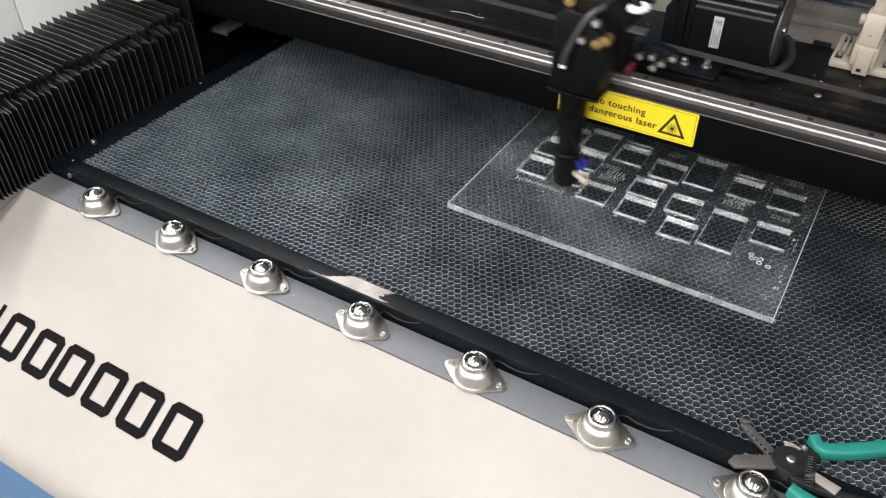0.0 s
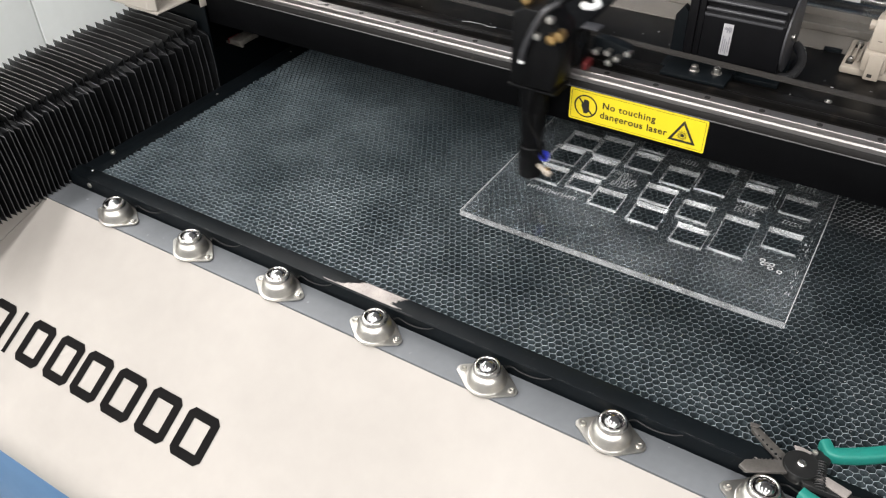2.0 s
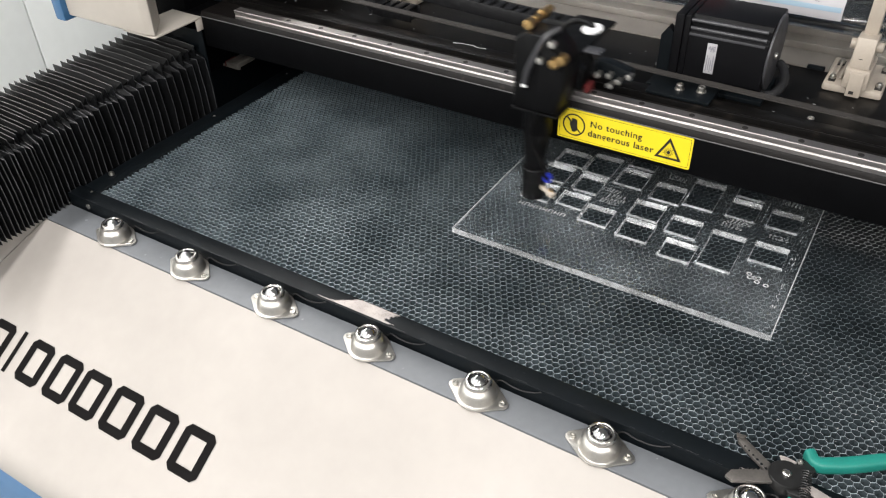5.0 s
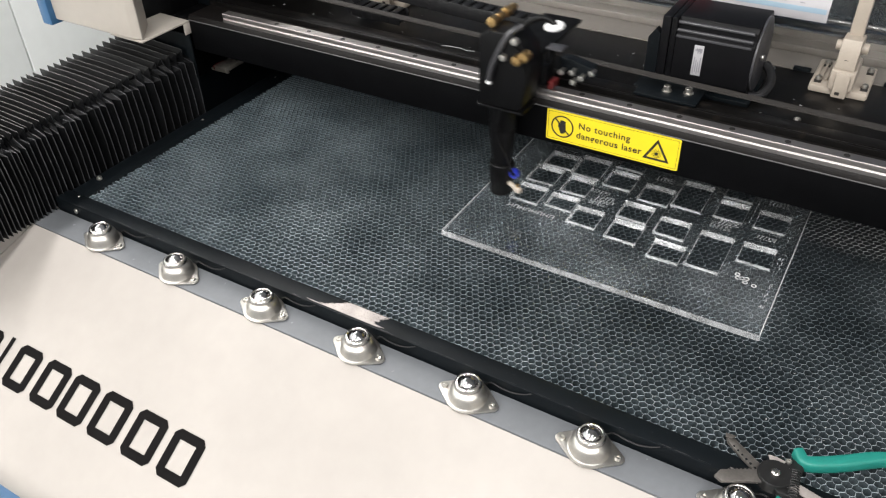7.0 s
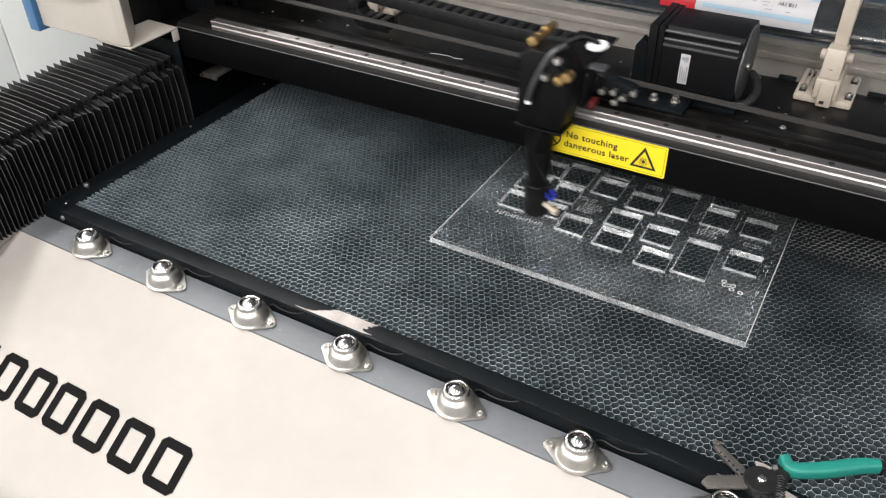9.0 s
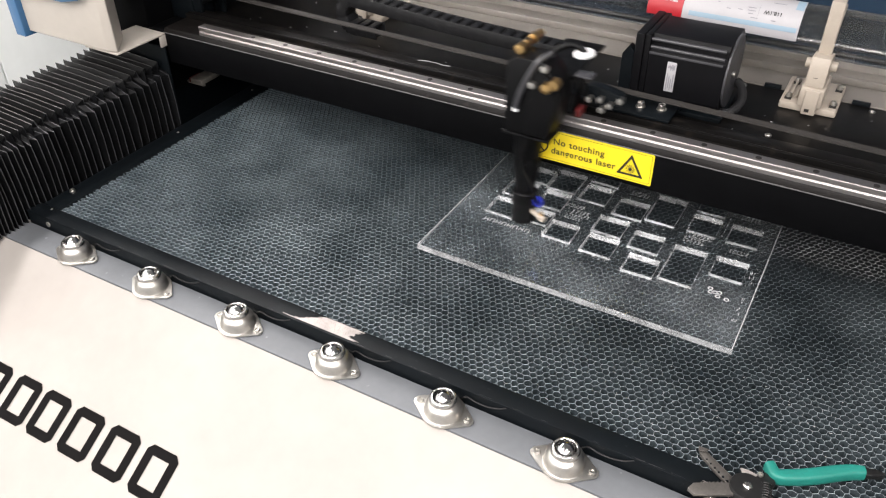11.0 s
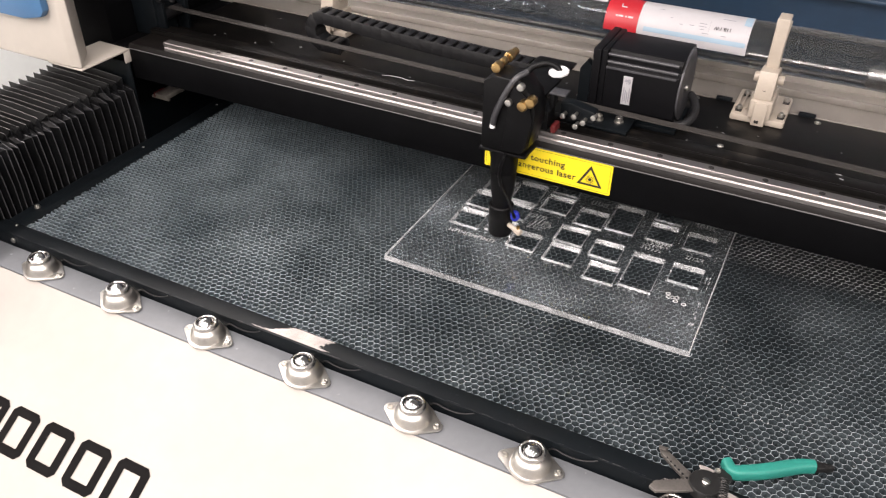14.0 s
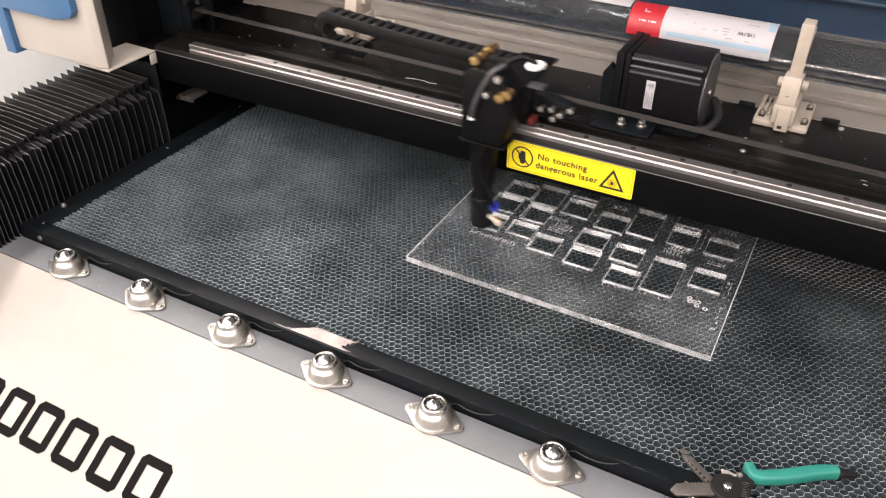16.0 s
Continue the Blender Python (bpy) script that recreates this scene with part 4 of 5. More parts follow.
def sticker():
    t = thing("warning_sticker", "yellow rectangular laser warning sticker with black print on the gantry", "sticker", at=(0.486, GY - 0.0008, 0.0985))
    w, h = 0.1695, 0.0418
    m = pose(0, 0, 0, 90, 0, 0)

    def flat(name, outline, mat, z, hole=None, label=""):
        bm = bmesh.new()
        if hole:
            a = [bm.verts.new(m @ Vector((x, y, z))) for x, y in outline]
            b = [bm.verts.new(m @ Vector((x, y, z))) for x, y in hole]
            for i in range(len(a)):
                j = (i + 1) % len(a)
                bm.faces.new((a[i], a[j], b[j], b[i]))
        else:
            bm.faces.new([bm.verts.new(m @ Vector((x, y, z))) for x, y in outline])
        return part(name, bm, mat, back, label)

    def round_rect(x0, x1, y0, y1, r, n=5):
        pts = []
        for cx, cy, a0 in ((x1 - r, y1 - r, 0), (x0 + r, y1 - r, 90), (x0 + r, y0 + r, 180), (x1 - r, y0 + r, 270)):
            pts += [(cx + r * math.cos(radians(a0 + 90 * k / n)), cy + r * math.sin(radians(a0 + 90 * k / n))) for k in range(n + 1)]
        return pts

    bm = bmesh.new()
    prism(bm, round_rect(0, w, 0, h, 0.002), m @ pose(0, 0, -0.0004), 0.0006)
    back = part("backing", bm, YELLOW, t)
    flat("border", round_rect(0.0022, w - 0.0022, 0.0022, h - 0.0022, 0.0016), INK, 0.0004, round_rect(0.0026, w - 0.0026, 0.0026, h - 0.0026, 0.0014))
    ring = lambda cx, cy, r: [(cx + r * math.cos(2 * math.pi * k / 40), cy + r * math.sin(2 * math.pi * k / 40)) for k in range(40)]
    cx, cy = 0.0215, h / 2
    flat("prohibition_ring", ring(cx, cy, 0.0150), INK, 0.0005, ring(cx, cy, 0.0131))
    flat("pictogram", [(cx - 0.0055, cy - 0.0005), (cx - 0.0055, cy + 0.004), (cx - 0.003, cy + 0.004), (cx - 0.003, cy + 0.0085), (cx + 0.0005, cy + 0.009), (cx + 0.004, cy + 0.0075), (cx + 0.0048, cy - 0.006), (cx + 0.002, cy - 0.0095), (cx - 0.002, cy - 0.0095)], INK, 0.0006, label="plain black pictogram")
    d = 0.0092
    flat("prohibition_bar", [(cx - d - 0.0007, cy + d - 0.0007), (cx - d + 0.0007, cy + d + 0.0007), (cx + d + 0.0007, cy - d + 0.0007), (cx + d - 0.0007, cy - d - 0.0007)], INK, 0.0008)
    tx, ty, s = 0.1425, 0.0072, 0.0165
    tri = lambda k: [(tx - s * k, ty + (1 - k) * 0.0095), (tx + s * k, ty + (1 - k) * 0.0095), (tx, ty + (1 - k) * 0.0095 + 0.0285 * k)]
    flat("warning_triangle", tri(1.0), INK, 0.0005, tri(0.70))
    flat("beam_dot", ring(tx, ty + 0.0090, 0.0023), INK, 0.0006)
    bm = bmesh.new()
    for k in range(24):
        a = 2 * math.pi * k / 24
        r0, r1 = 0.0030, 0.0066 if k % 2 else 0.0053
        c, sn = math.cos(a), math.sin(a)
        wd = 0.00022
        bm.faces.new([bm.verts.new(m @ Vector((tx + c * r + sn * o, ty + 0.0090 + sn * r - c * o, 0.0006))) for r, o in ((r0, wd), (r1, wd), (r1, -wd), (r0, -wd))])
    part("beam_rays", bm, INK, back)
    lettering("word_line", "No touching", 0.0117, INK, back, m @ pose(0.0425, 0.0236, 0.0006), spacing=1.12, bold=0.0002)
    lettering("word_line", "dangerous laser", 0.0120, INK, back, m @ pose(0.0405, 0.0106, 0.0006), spacing=1.09, bold=0.0002)


# ---- stepper motor ----
def motor():
    t = thing("stepper_motor", "black stepper motor on a bracket with a white label", "motor", at=(0.64, 0.49, DECK_Z))
    inv = t.matrix_basis.inverted()

    def add(name, bm, mat, label=""):
        ob = part(name, bm, mat, t, label)
        ob.matrix_parent_inverse = inv
        return ob

    y0, y1, z0, z1 = 0.449, 0.535, 0.150, 0.236
    bm = bmesh.new()
    ch = 0.010
    prof = [(y0 + ch, z0), (y1 - ch, z0), (y1, z0 + ch), (y1, z1 - ch), (y1 - ch, z1), (y0 + ch, z1), (y0 + 0.006, z1 - 0.006), (y0 + 0.006, z1 - 0.016), (y0, z1 - 0.020), (y0, z0 + ch)]
    m = Matrix(((0, 0, 1, 0.600), (1, 0, 0, 0), (0, 1, 0, 0), (0, 0, 0, 1)))
    prism(bm, prof, m, 0.094)
    bevel_all(bm, 0.001)
    add("stator_body", bm, BLACK_GLOSS)
    bm = bmesh.new()
    box(bm, 0.592, 0.5998, y0 + 0.0005, y1, z0, z1, 0.002)
    add("front_flange", bm, BLACK_GLOSS)
    for z in (z1 - 0.002, z1 - 0.012):
        bm = bmesh.new()
        cyl(bm, (0.600, y0 + 0.0045, z - 0.004), (0.690, y0 + 0.0045, z - 0.004), 0.0022, seg=12)
        add("tie_rod", bm, DISC_GREY)
    bm = bmesh.new()
    box(bm, 0.600, 0.690, y0 - 0.0012, y0 + 0.001, z1 - 0.0235, z1 - 0.0205, 0.0006)
    add("edge_rib", bm, DISC_GREY)
    bm = bmesh.new()
    cyl(bm, (0.583, y0 + 0.007, z1 - 0.010), (0.593, y0 + 0.007, z1 - 0.010), 0.0045, seg=16, bevel=0.001)
    add("bolt", bm, BLACK_PAINT)
    bm = bmesh.new()
    cyl(bm, (0.694, (y0 + y1) / 2, (z0 + z1) / 2), (0.697, (y0 + y1) / 2, (z0 + z1) / 2), 0.0455, seg=56, bevel=0.0008)
    disc = add("end_plate", bm, DISC_GREY, "grey round end plate")
    bm = bmesh.new()
    cyl(bm, (0.697, (y0 + y1) / 2 - 0.01, (z0 + z1) / 2), (0.7005, (y0 + y1) / 2 - 0.01, (z0 + z1) / 2), 0.004, seg=16, bevel=0.0006)
    part("end_screw", bm, ZINC, disc)
    bm = bmesh.new()
    box(bm, 0.581, 0.5918, y0 - 0.001, y1 + 0.001, DECK_Z + 0.0062, z1 + 0.0002, 0.0015)
    add("bracket_plate", bm, BLACK_GLOSS)
    bm = bmesh.new()
    prism(bm, [(0.566, 0.0), (0.5808, 0.0), (0.5808, 0.072), (0.574, 0.078), (0.566, 0.066)], Matrix(((1, 0, 0, 0), (0, 0, -1, y0 + 0.012), (0, 1, 0, DECK_Z), (0, 0, 0, 1))), 0.012)
    add("bracket_rib", bm, BLACK_PAINT)
    bm = bmesh.new()
    box(bm, 0.575, 0.652, 0.387, 0.448, DECK_Z + 0.0165, DECK_Z + 0.0205, 0.001)
    box(bm, 0.566, 0.648, 0.414, 0.448, DECK_Z, DECK_Z + 0.0163, 0.001)
    box(bm, 0.572, 0.70, 0.449, 0.53, DECK_Z, DECK_Z + 0.006, 0.001)
    foot = add("bracket_foot", bm, BLACK_PAINT)
    for x, y in ((0.6100, 0.436), (0.6350, 0.441)):
        bm = bmesh.new()
        z = DECK_Z + 0.0205
        lathe(bm, [(0, 0), (0.0062, 0), (0.0062, 0.0012), (0.0045, 0.0013), (0.0045, 0.0065), (0.0040, 0.007), (0.0024, 0.007), (0.0024, 0.004), (0, 0.004)], 20, (x, y - 0.028, z))
        part("cap_screw", bm, ZINC, foot)
    bm = bmesh.new()
    box(bm, 0.6245, 0.6362, y0 - 0.0006, y0 - 0.0001, 0.1685, 0.2072, 0.0002)
    lab = add("label", bm, WHITE_LABEL, "white paper label with grey print")
    bm = bmesh.new()
    rng = random.Random(2)
    for k in range(6):
        for j in range(5):
            if rng.random() < 0.62:
                bx, bz = 0.6263 + k * 0.0014, 0.1965 + j * 0.0015
                box(bm, bx, bx + 0.0012, y0 - 0.0009, y0 - 0.0007, bz, bz + 0.0013)
    for k in range(4):
        box(bm, 0.6262 + k * 0.0024, 0.6274 + k * 0.0024, y0 - 0.0009, y0 - 0.0007, 0.171 + 0.002 * (k % 2), 0.192 - 0.003 * (k % 3))
    part("label_print", bm, LABEL_GREY, lab)
    bm = bmesh.new()
    pts = [(0.690, 0.468, 0.147), (0.702, 0.470, 0.147), (0.710, 0.480, 0.150), (0.713, 0.496, 0.157), (0.708, 0.510, 0.164), (0.699, 0.520, 0.170)]
    line = smooth_line(pts, 14)
    pipe(bm, line, 0.0048, 10)
    cable = add("cable", bm, BLACK_PLASTIC)
    for k in range(3, len(line) - 3, 2):
        a = line[k]
        d = (line[k + 1] - line[k - 1]).normalized()
        bm = bmesh.new()
        cyl(bm, a - d * 0.0008, a + d * 0.0008, 0.0056, seg=14)
        part("cable_rib", bm, WIRE_GREY, cable)


# ---- laser tube and its supports ----
TY, TZ, TR = 0.600, 0.2215, 0.0315


def tube_support(x):
    t = thing("tube_support", "ivory plastic laser tube support screwed to the deck", "tube support", "tube supports", at=(x, 0.57, DECK_Z))
    bm = bmesh.new()
    box(bm, -0.0345, 0.0345, -0.038, 0.05, 0.0, 0.010, 0.003)
    plate = part("base_plate", bm, IVORY, t)
    for k in range(3):
        bm = bmesh.new()
        box(bm, -0.031 + 0.006 * k, -0.028 + 0.006 * k, -0.02, 0.035, 0.0101, 0.0125, 0.0006)
        part("rib", bm, IVORY, plate)
    bm = bmesh.new()
    box(bm, -0.013, 0.016, -0.044, 0.012, 0.0101, 0.036, 0.003)
    box(bm, -0.006, 0.011, -0.0475, -0.0441, 0.002, 0.034, 0.0015)
    pedestal = part("pedestal", bm, IVORY, t)
    bm = bmesh.new()
    m = Matrix(((0, 0, 1, -0.0105), (1, 0, 0, 0), (0, 1, 0, 0), (0, 0, 0, 1)))
    prism(bm, [(-0.041, 0.036), (0.006, 0.036), (0.012, 0.066), (-0.033, 0.072)], m, 0.023)
    bevel_all(bm, 0.002)
    part("column", bm, IVORY, t)
    bm = bmesh.new()
    cyl(bm, (-0.017, -0.018, 0.058), (0.020, -0.018, 0.058), 0.0062, seg=18, bevel=0.001)
    part("adjuster", bm, IVORY, t)
    bm = bmesh.new()
    ri, ro = TR + 0.0008, TR + 0.0065
    cyc, czc = TY - 0.57, TZ - DECK_Z
    pts = [(cyc + ro * math.cos(radians(a)), czc + ro * math.sin(radians(a))) for a in range(85, 251, 11)]
    inn = [(cyc + ri * math.cos(radians(a)), czc + ri * math.sin(radians(a))) for a in range(250, 84, -11)]
    outer, inner = pts, inn[::-1]
    a = [[bm.verts.new((sx, y, z)) for y, z in line] for sx in (-0.007, 0.009) for line in (outer, inner)]
    for i in range(len(outer) - 1):
        bm.faces.new((a[0][i], a[0][i + 1], a[2][i + 1], a[2][i]))
        bm.faces.new((a[1][i], a[3][i], a[3][i + 1], a[1][i + 1]))
        bm.faces.new((a[0][i], a[1][i], a[1][i + 1], a[0][i + 1]))
        bm.faces.new((a[2][i], a[2][i + 1], a[3][i + 1], a[3][i]))
    for i in (0, len(outer) - 1):
        bm.faces.new((a[0][i], a[2][i], a[3][i], a[1][i]))
    part("clamp_arm", bm, IVORY, t)
    bm = bmesh.new()
    box(bm, -0.007, 0.009, cyc - ro - 0.001, cyc - ri - 0.0005, 0.060, czc + 0.052, 0.0015)
    box(bm, -0.0065, 0.0085, cyc - ri - 0.0003, cyc - ri + 0.02, czc + 0.046, czc + 0.0515, 0.0015)
    part("arm_front", bm, IVORY, t)
    bm = bmesh.new()
    box(bm, -0.002, 0.0035, -0.0478, -0.0474, 0.006, 0.010)
    part("slot", bm, INK, pedestal)
    bm = bmesh.new()
    box(bm, -0.002, 0.0025, -0.0385, -0.0360, 0.045, 0.048)
    part("slot", bm, INK, pedestal)
    for sx, sy in ((-0.026, -0.022), (-0.024, 0.030), (0.028, -0.022), (0.028, 0.030)):
        bm = bmesh.new()
        box(bm, sx - 0.0042, sx + 0.0042, sy - 0.0085, sy + 0.0085, 0.0101, 0.0108, 0.0003)
        part("slot", bm, INK, plate)
        bm = bmesh.new()
        screw(bm, sx, sy + 0.001, 0.0108, 0.0038, 0.005)
        part("screw", bm, ZINC, plate)
    return t


def laser_tube():
    t = thing("laser_tube", "clear glass laser tube with a printed paper label, on ivory supports", "laser tube", at=(0.6, TY, TZ))
    inv = t.matrix_basis.inverted()

    def add(name, bm, mat, label=""):
        ob = part(name, bm, mat, t, label)
        ob.matrix_parent_inverse = inv
        return ob

    def sleeve(bm, x0, x1, r, a0=0, a1=360, n=48):
        """A sheet bent round the tube between two angles."""
        rings = []
        full = a1 - a0 >= 360
        for k in range(n if full else n + 1):
            a = radians(a0 + (a1 - a0) * k / n)
            rings.append([bm.verts.new((x, TY + r * math.cos(a), TZ + r * math.sin(a))) for x in (x0, x1)])
        for k in range(len(rings) - (0 if full else 1)):
            u, v = rings[k], rings[(k + 1) % len(rings)]
            bm.faces.new((u[0], u[1], v[1], v[0]))

    x0, x1 = -0.35, 1.5
    bm = bmesh.new()
    sleeve(bm, x0, x1, TR)
    bmesh.ops.solidify(bm, geom=bm.faces[:], thickness=0.0022)
    ob = add("glass_jacket", bm, GLASS, "clear glass outer jacket")
    ob.visible_shadow = False
    bm = bmesh.new()
    bore = [[bm.verts.new((x, TY + 0.004 + 0.0125 * math.cos(2 * math.pi * k / 28), TZ + 0.002 + 0.0125 * math.sin(2 * math.pi * k / 28))) for k in range(28)] for x in (x0 + 0.03, x1 - 0.03)]
    for k in range(28):
        bm.faces.new((bore[0][k], bore[1][k], bore[1][(k + 1) % 28], bore[0][(k + 1) % 28]))
    bmesh.ops.solidify(bm, geom=bm.faces[:], thickness=0.0012)
    ob = add("inner_bore", bm, GLASS)
    ob.visible_shadow = False
    bm = bmesh.new()
    cyl(bm, (x0 + 0.1, TY - 0.008, TZ - 0.018), (x1 - 0.1, TY - 0.008, TZ - 0.018), 0.003, seg=14)
    ob = add("return_pipe", bm, INK)
    bm = bmesh.new()
    cyl(bm, (x1 - 0.5, TY + 0.006, TZ - 0.01), (x1 - 0.46, TY + 0.006, TZ - 0.01), 0.02, seg=28)
    cyl(bm, (0.9, TY - 0.006, TZ - 0.010), (0.985, TY - 0.006, TZ - 0.010), 0.0125, seg=32)
    # thin rod added to draw the bright reflection streak in the glass
    cyl(bm, (0.60, TY - 0.012, TZ - 0.008), (0.8995, TY - 0.012, TZ - 0.008), 0.0032, seg=20)
    add("electrode", bm, STEEL, "bright metal electrode, with a rod drawn as the reflection streak")
    # coil pipe round the far bore
    bm = bmesh.new()
    pipe(bm, [(0.985 + 0.0011 * k, TY + 0.02 * math.cos(k * 0.5), TZ + 0.02 * math.sin(k * 0.5)) for k in range(120)], 0.002, 6)
    ob = add("gas_coil", bm, GLASS)
    ob.visible_shadow = False
    bm = bmesh.new()
    sleeve(bm, 0.603, 0.7505, TR + 0.0004, 50, 193)
    paper = add("paper_label", bm, WHITE_LABEL, "white paper label with light blue band")
    bm = bmesh.new()
    sleeve(bm, 0.612, 0.748, TR + 0.0009, 163, 174)
    part("blue_band", bm, LIGHT_BLUE, paper)
    bm = bmesh.new()
    sleeve(bm, 0.740, 0.7495, TR + 0.0009, 84, 122)
    part("blue_tab", bm, LIGHT_BLUE, paper)
    bm = bmesh.new()
    sleeve(bm, 0.556, 0.6028, TR + 0.0004, 50, 186)
    red = add("red_label", bm, RED, "red printed label")
    bm = bmesh.new()
    for xx, w in ((0.571, 0.002), (0.575, 0.006), (0.584, 0.002), (0.588, 0.007)):
        sleeve(bm, xx, xx + w, TR + 0.0009, 146, 150, 4)
    sleeve(bm, 0.575, 0.583, TR + 0.0009, 122, 125, 4)
    sleeve(bm, 0.575, 0.5765, TR + 0.0009, 114, 125, 4)
    tagged(part("red_label_print", bm, WHITE_LABEL, red), kind="stuff")
    # white sheet in place of the reflection band along the glass
    bm = bmesh.new()
    sleeve(bm, 0.10, 0.553, TR + 0.0004, 60, 118)
    add("rear_label", bm, WHITE_LABEL)
    bm = bmesh.new()
    for xx, w, a in ((0.628, 0.006, 128), (0.645, 0.003, 148), (0.658, 0.005, 160), (0.672, 0.006, 158), (0.684, 0.010, 150), (0.684, 0.010, 157), (0.686, 0.006, 164), (0.69, 0.009, 172), (0.712, 0.016, 128), (0.715, 0.006, 172)):
        sleeve(bm, xx, xx + w, TR + 0.0009, a - 17, a - 15.2, 3)
    sleeve(bm, 0.698, 0.6983, TR + 0.0009, 125, 151, 6)
    tagged(part("label_print", bm, LABEL_GREY, paper), kind="stuff")
    a = radians(136)
    ctr = Vector((0.727, TY + (TR + 0.0016) * math.cos(a), TZ + (TR + 0.0016) * math.sin(a)))
    nrm = Vector((0, math.cos(a), math.sin(a)))
    xa = Vector((-1, 0, 0))
    ya = nrm.cross(xa)
    m = Matrix(((xa.x, ya.x, nrm.x, ctr.x), (xa.y, ya.y, nrm.y, ctr.y), (xa.z, ya.z, nrm.z, ctr.z), (0, 0, 0, 1)))
    lettering("power_figure", "118.1W", 0.0070, INK, paper, m, spacing=1.0, bold=0.0001)
    tube_support(0.787)
    tube_support(0.113)


# ---- acrylic sheet ----
HOLES = [(0.4375, 0.4785, 0.3335, 0.3745), (0.4372, 0.4785, 0.3865, 0.4285), (0.4420, 0.4845, 0.4350, 0.4730),
         (0.4880, 0.5260, 0.3390, 0.3710), (0.4915, 0.5290, 0.3815, 0.4235), (0.4870, 0.5290, 0.4300, 0.4830),
         (0.5290, 0.5680, 0.3178, 0.3570), (0.5375, 0.5775, 0.4225, 0.4660), (0.5380, 0.5770, 0.4760, 0.5150),
         (0.5840, 0.6250, 0.3110, 0.3525), (0.5815, 0.6220, 0.3600, 0.3990), (0.5915, 0.6325, 0.4112, 0.4530),
         (0.6445, 0.6840, 0.2980, 0.3350), (0.6354, 0.6752, 0.3485, 0.3870), (0.6358, 0.6760, 0.4187, 0.4860),
         (0.6900, 0.7313, 0.3045, 0.3815), (0.6922, 0.7300, 0.4211, 0.4637), (0.6922, 0.7300, 0.4740, 0.5150),
         (0.7430, 0.7827, 0.3420, 0.3827), (0.7437, 0.7828, 0.4215, 0.4632)]


def acrylic():
    t = thing("acrylic_sheet", "clear acrylic sheet with square cut-outs lying on the honeycomb", "acrylic sheet", at=(0.6, 0.4, TABLE_Z))
    inv = t.matrix_basis.inverted()
    x0, x1, y0, y1, z0, z1 = 0.3985, 0.8015, 0.2185, 0.640, TABLE_Z + 0.0003, -0.0035
    xs = sorted({x0, x1, *(h[0] for h in HOLES), *(h[1] for h in HOLES)})
    ys = sorted({y0, y1, *(h[2] for h in HOLES), *(h[3] for h in HOLES)})

    def solid(i, j):
        if not (0 <= i < len(xs) - 1 and 0 <= j < len(ys) - 1):
            return False
        cx, cy = (xs[i] + xs[i + 1]) / 2, (ys[j] + ys[j + 1]) / 2
        return not any(h[0] < cx < h[1] and h[2] < cy < h[3] for h in HOLES)

    bm = bmesh.new()
    cache = {}

    def v(i, j, k):
        key = (i, j, k)
        if key not in cache:
            cache[key] = bm.verts.new((xs[i], ys[j], z1 if k else z0))
        return cache[key]

    for i in range(len(xs) - 1):
        for j in range(len(ys) - 1):
            if not solid(i, j):
                continue
            bm.faces.new((v(i, j, 1), v(i + 1, j, 1), v(i + 1, j + 1, 1), v(i, j + 1, 1)))
            bm.faces.new((v(i, j, 0), v(i, j + 1, 0), v(i + 1, j + 1, 0), v(i + 1, j, 0)))
            for di, dj, a, b in ((-1, 0, (i, j + 1), (i, j)), (1, 0, (i + 1, j), (i + 1, j + 1)), (0, -1, (i, j), (i + 1, j)), (0, 1, (i + 1, j + 1), (i, j + 1))):
                if not solid(i + di, j + dj):
                    f = bm.faces.new((v(*a, 0), v(*b, 0), v(*b, 1), v(*a, 1)))
                    f.material_index = 1
    rims = [e for e in bm.edges if len(e.link_faces) == 2 and e.link_faces[0].material_index != e.link_faces[1].material_index]
    bmesh.ops.bevel(bm, geom=rims, offset=0.0006, segments=1, affect="EDGES", material=1)
    ob = part("sheet", bm, [ACRYLIC, ACRYLIC_EDGE], t)
    ob.matrix_parent_inverse = inv
    ob.visible_shadow = False
    z = z1 + 0.0002
    rng = random.Random(9)

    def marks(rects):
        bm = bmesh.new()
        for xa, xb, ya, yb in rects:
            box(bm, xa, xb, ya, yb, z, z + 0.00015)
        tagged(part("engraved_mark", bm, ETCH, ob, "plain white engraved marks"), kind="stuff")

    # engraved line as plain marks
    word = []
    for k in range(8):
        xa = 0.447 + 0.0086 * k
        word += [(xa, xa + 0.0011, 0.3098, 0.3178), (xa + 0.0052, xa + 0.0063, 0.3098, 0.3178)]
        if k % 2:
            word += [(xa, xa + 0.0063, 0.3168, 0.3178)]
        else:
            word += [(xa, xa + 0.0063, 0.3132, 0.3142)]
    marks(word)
    for cx, cy, n in ((0.551, 0.372, 4), (0.543, 0.398, 3), (0.612, 0.470, 4), (0.707, 0.398, 5), (0.766, 0.398, 3), (0.762, 0.485, 6), (0.716, 0.410, 4), (0.556, 0.384, 5)):
        rects = []
        for k in range(n):
            yy = cy - 0.004 * (k - n / 2) * 0.8
            xx = cx - 0.012
            while xx < cx + 0.012:
                w = rng.uniform(0.0014, 0.0036)
                rects.append((xx, xx + w, yy, yy + 0.0009))
                xx += w + rng.uniform(0.001, 0.003)
        marks(rects)
    # small cut circles
    for cx, cy in ((0.7525, 0.3125), (0.7545, 0.3060), (0.7640, 0.3090), (0.7640, 0.3015), (0.7590, 0.3075), (0.7745, 0.3000)):
        bm = bmesh.new()
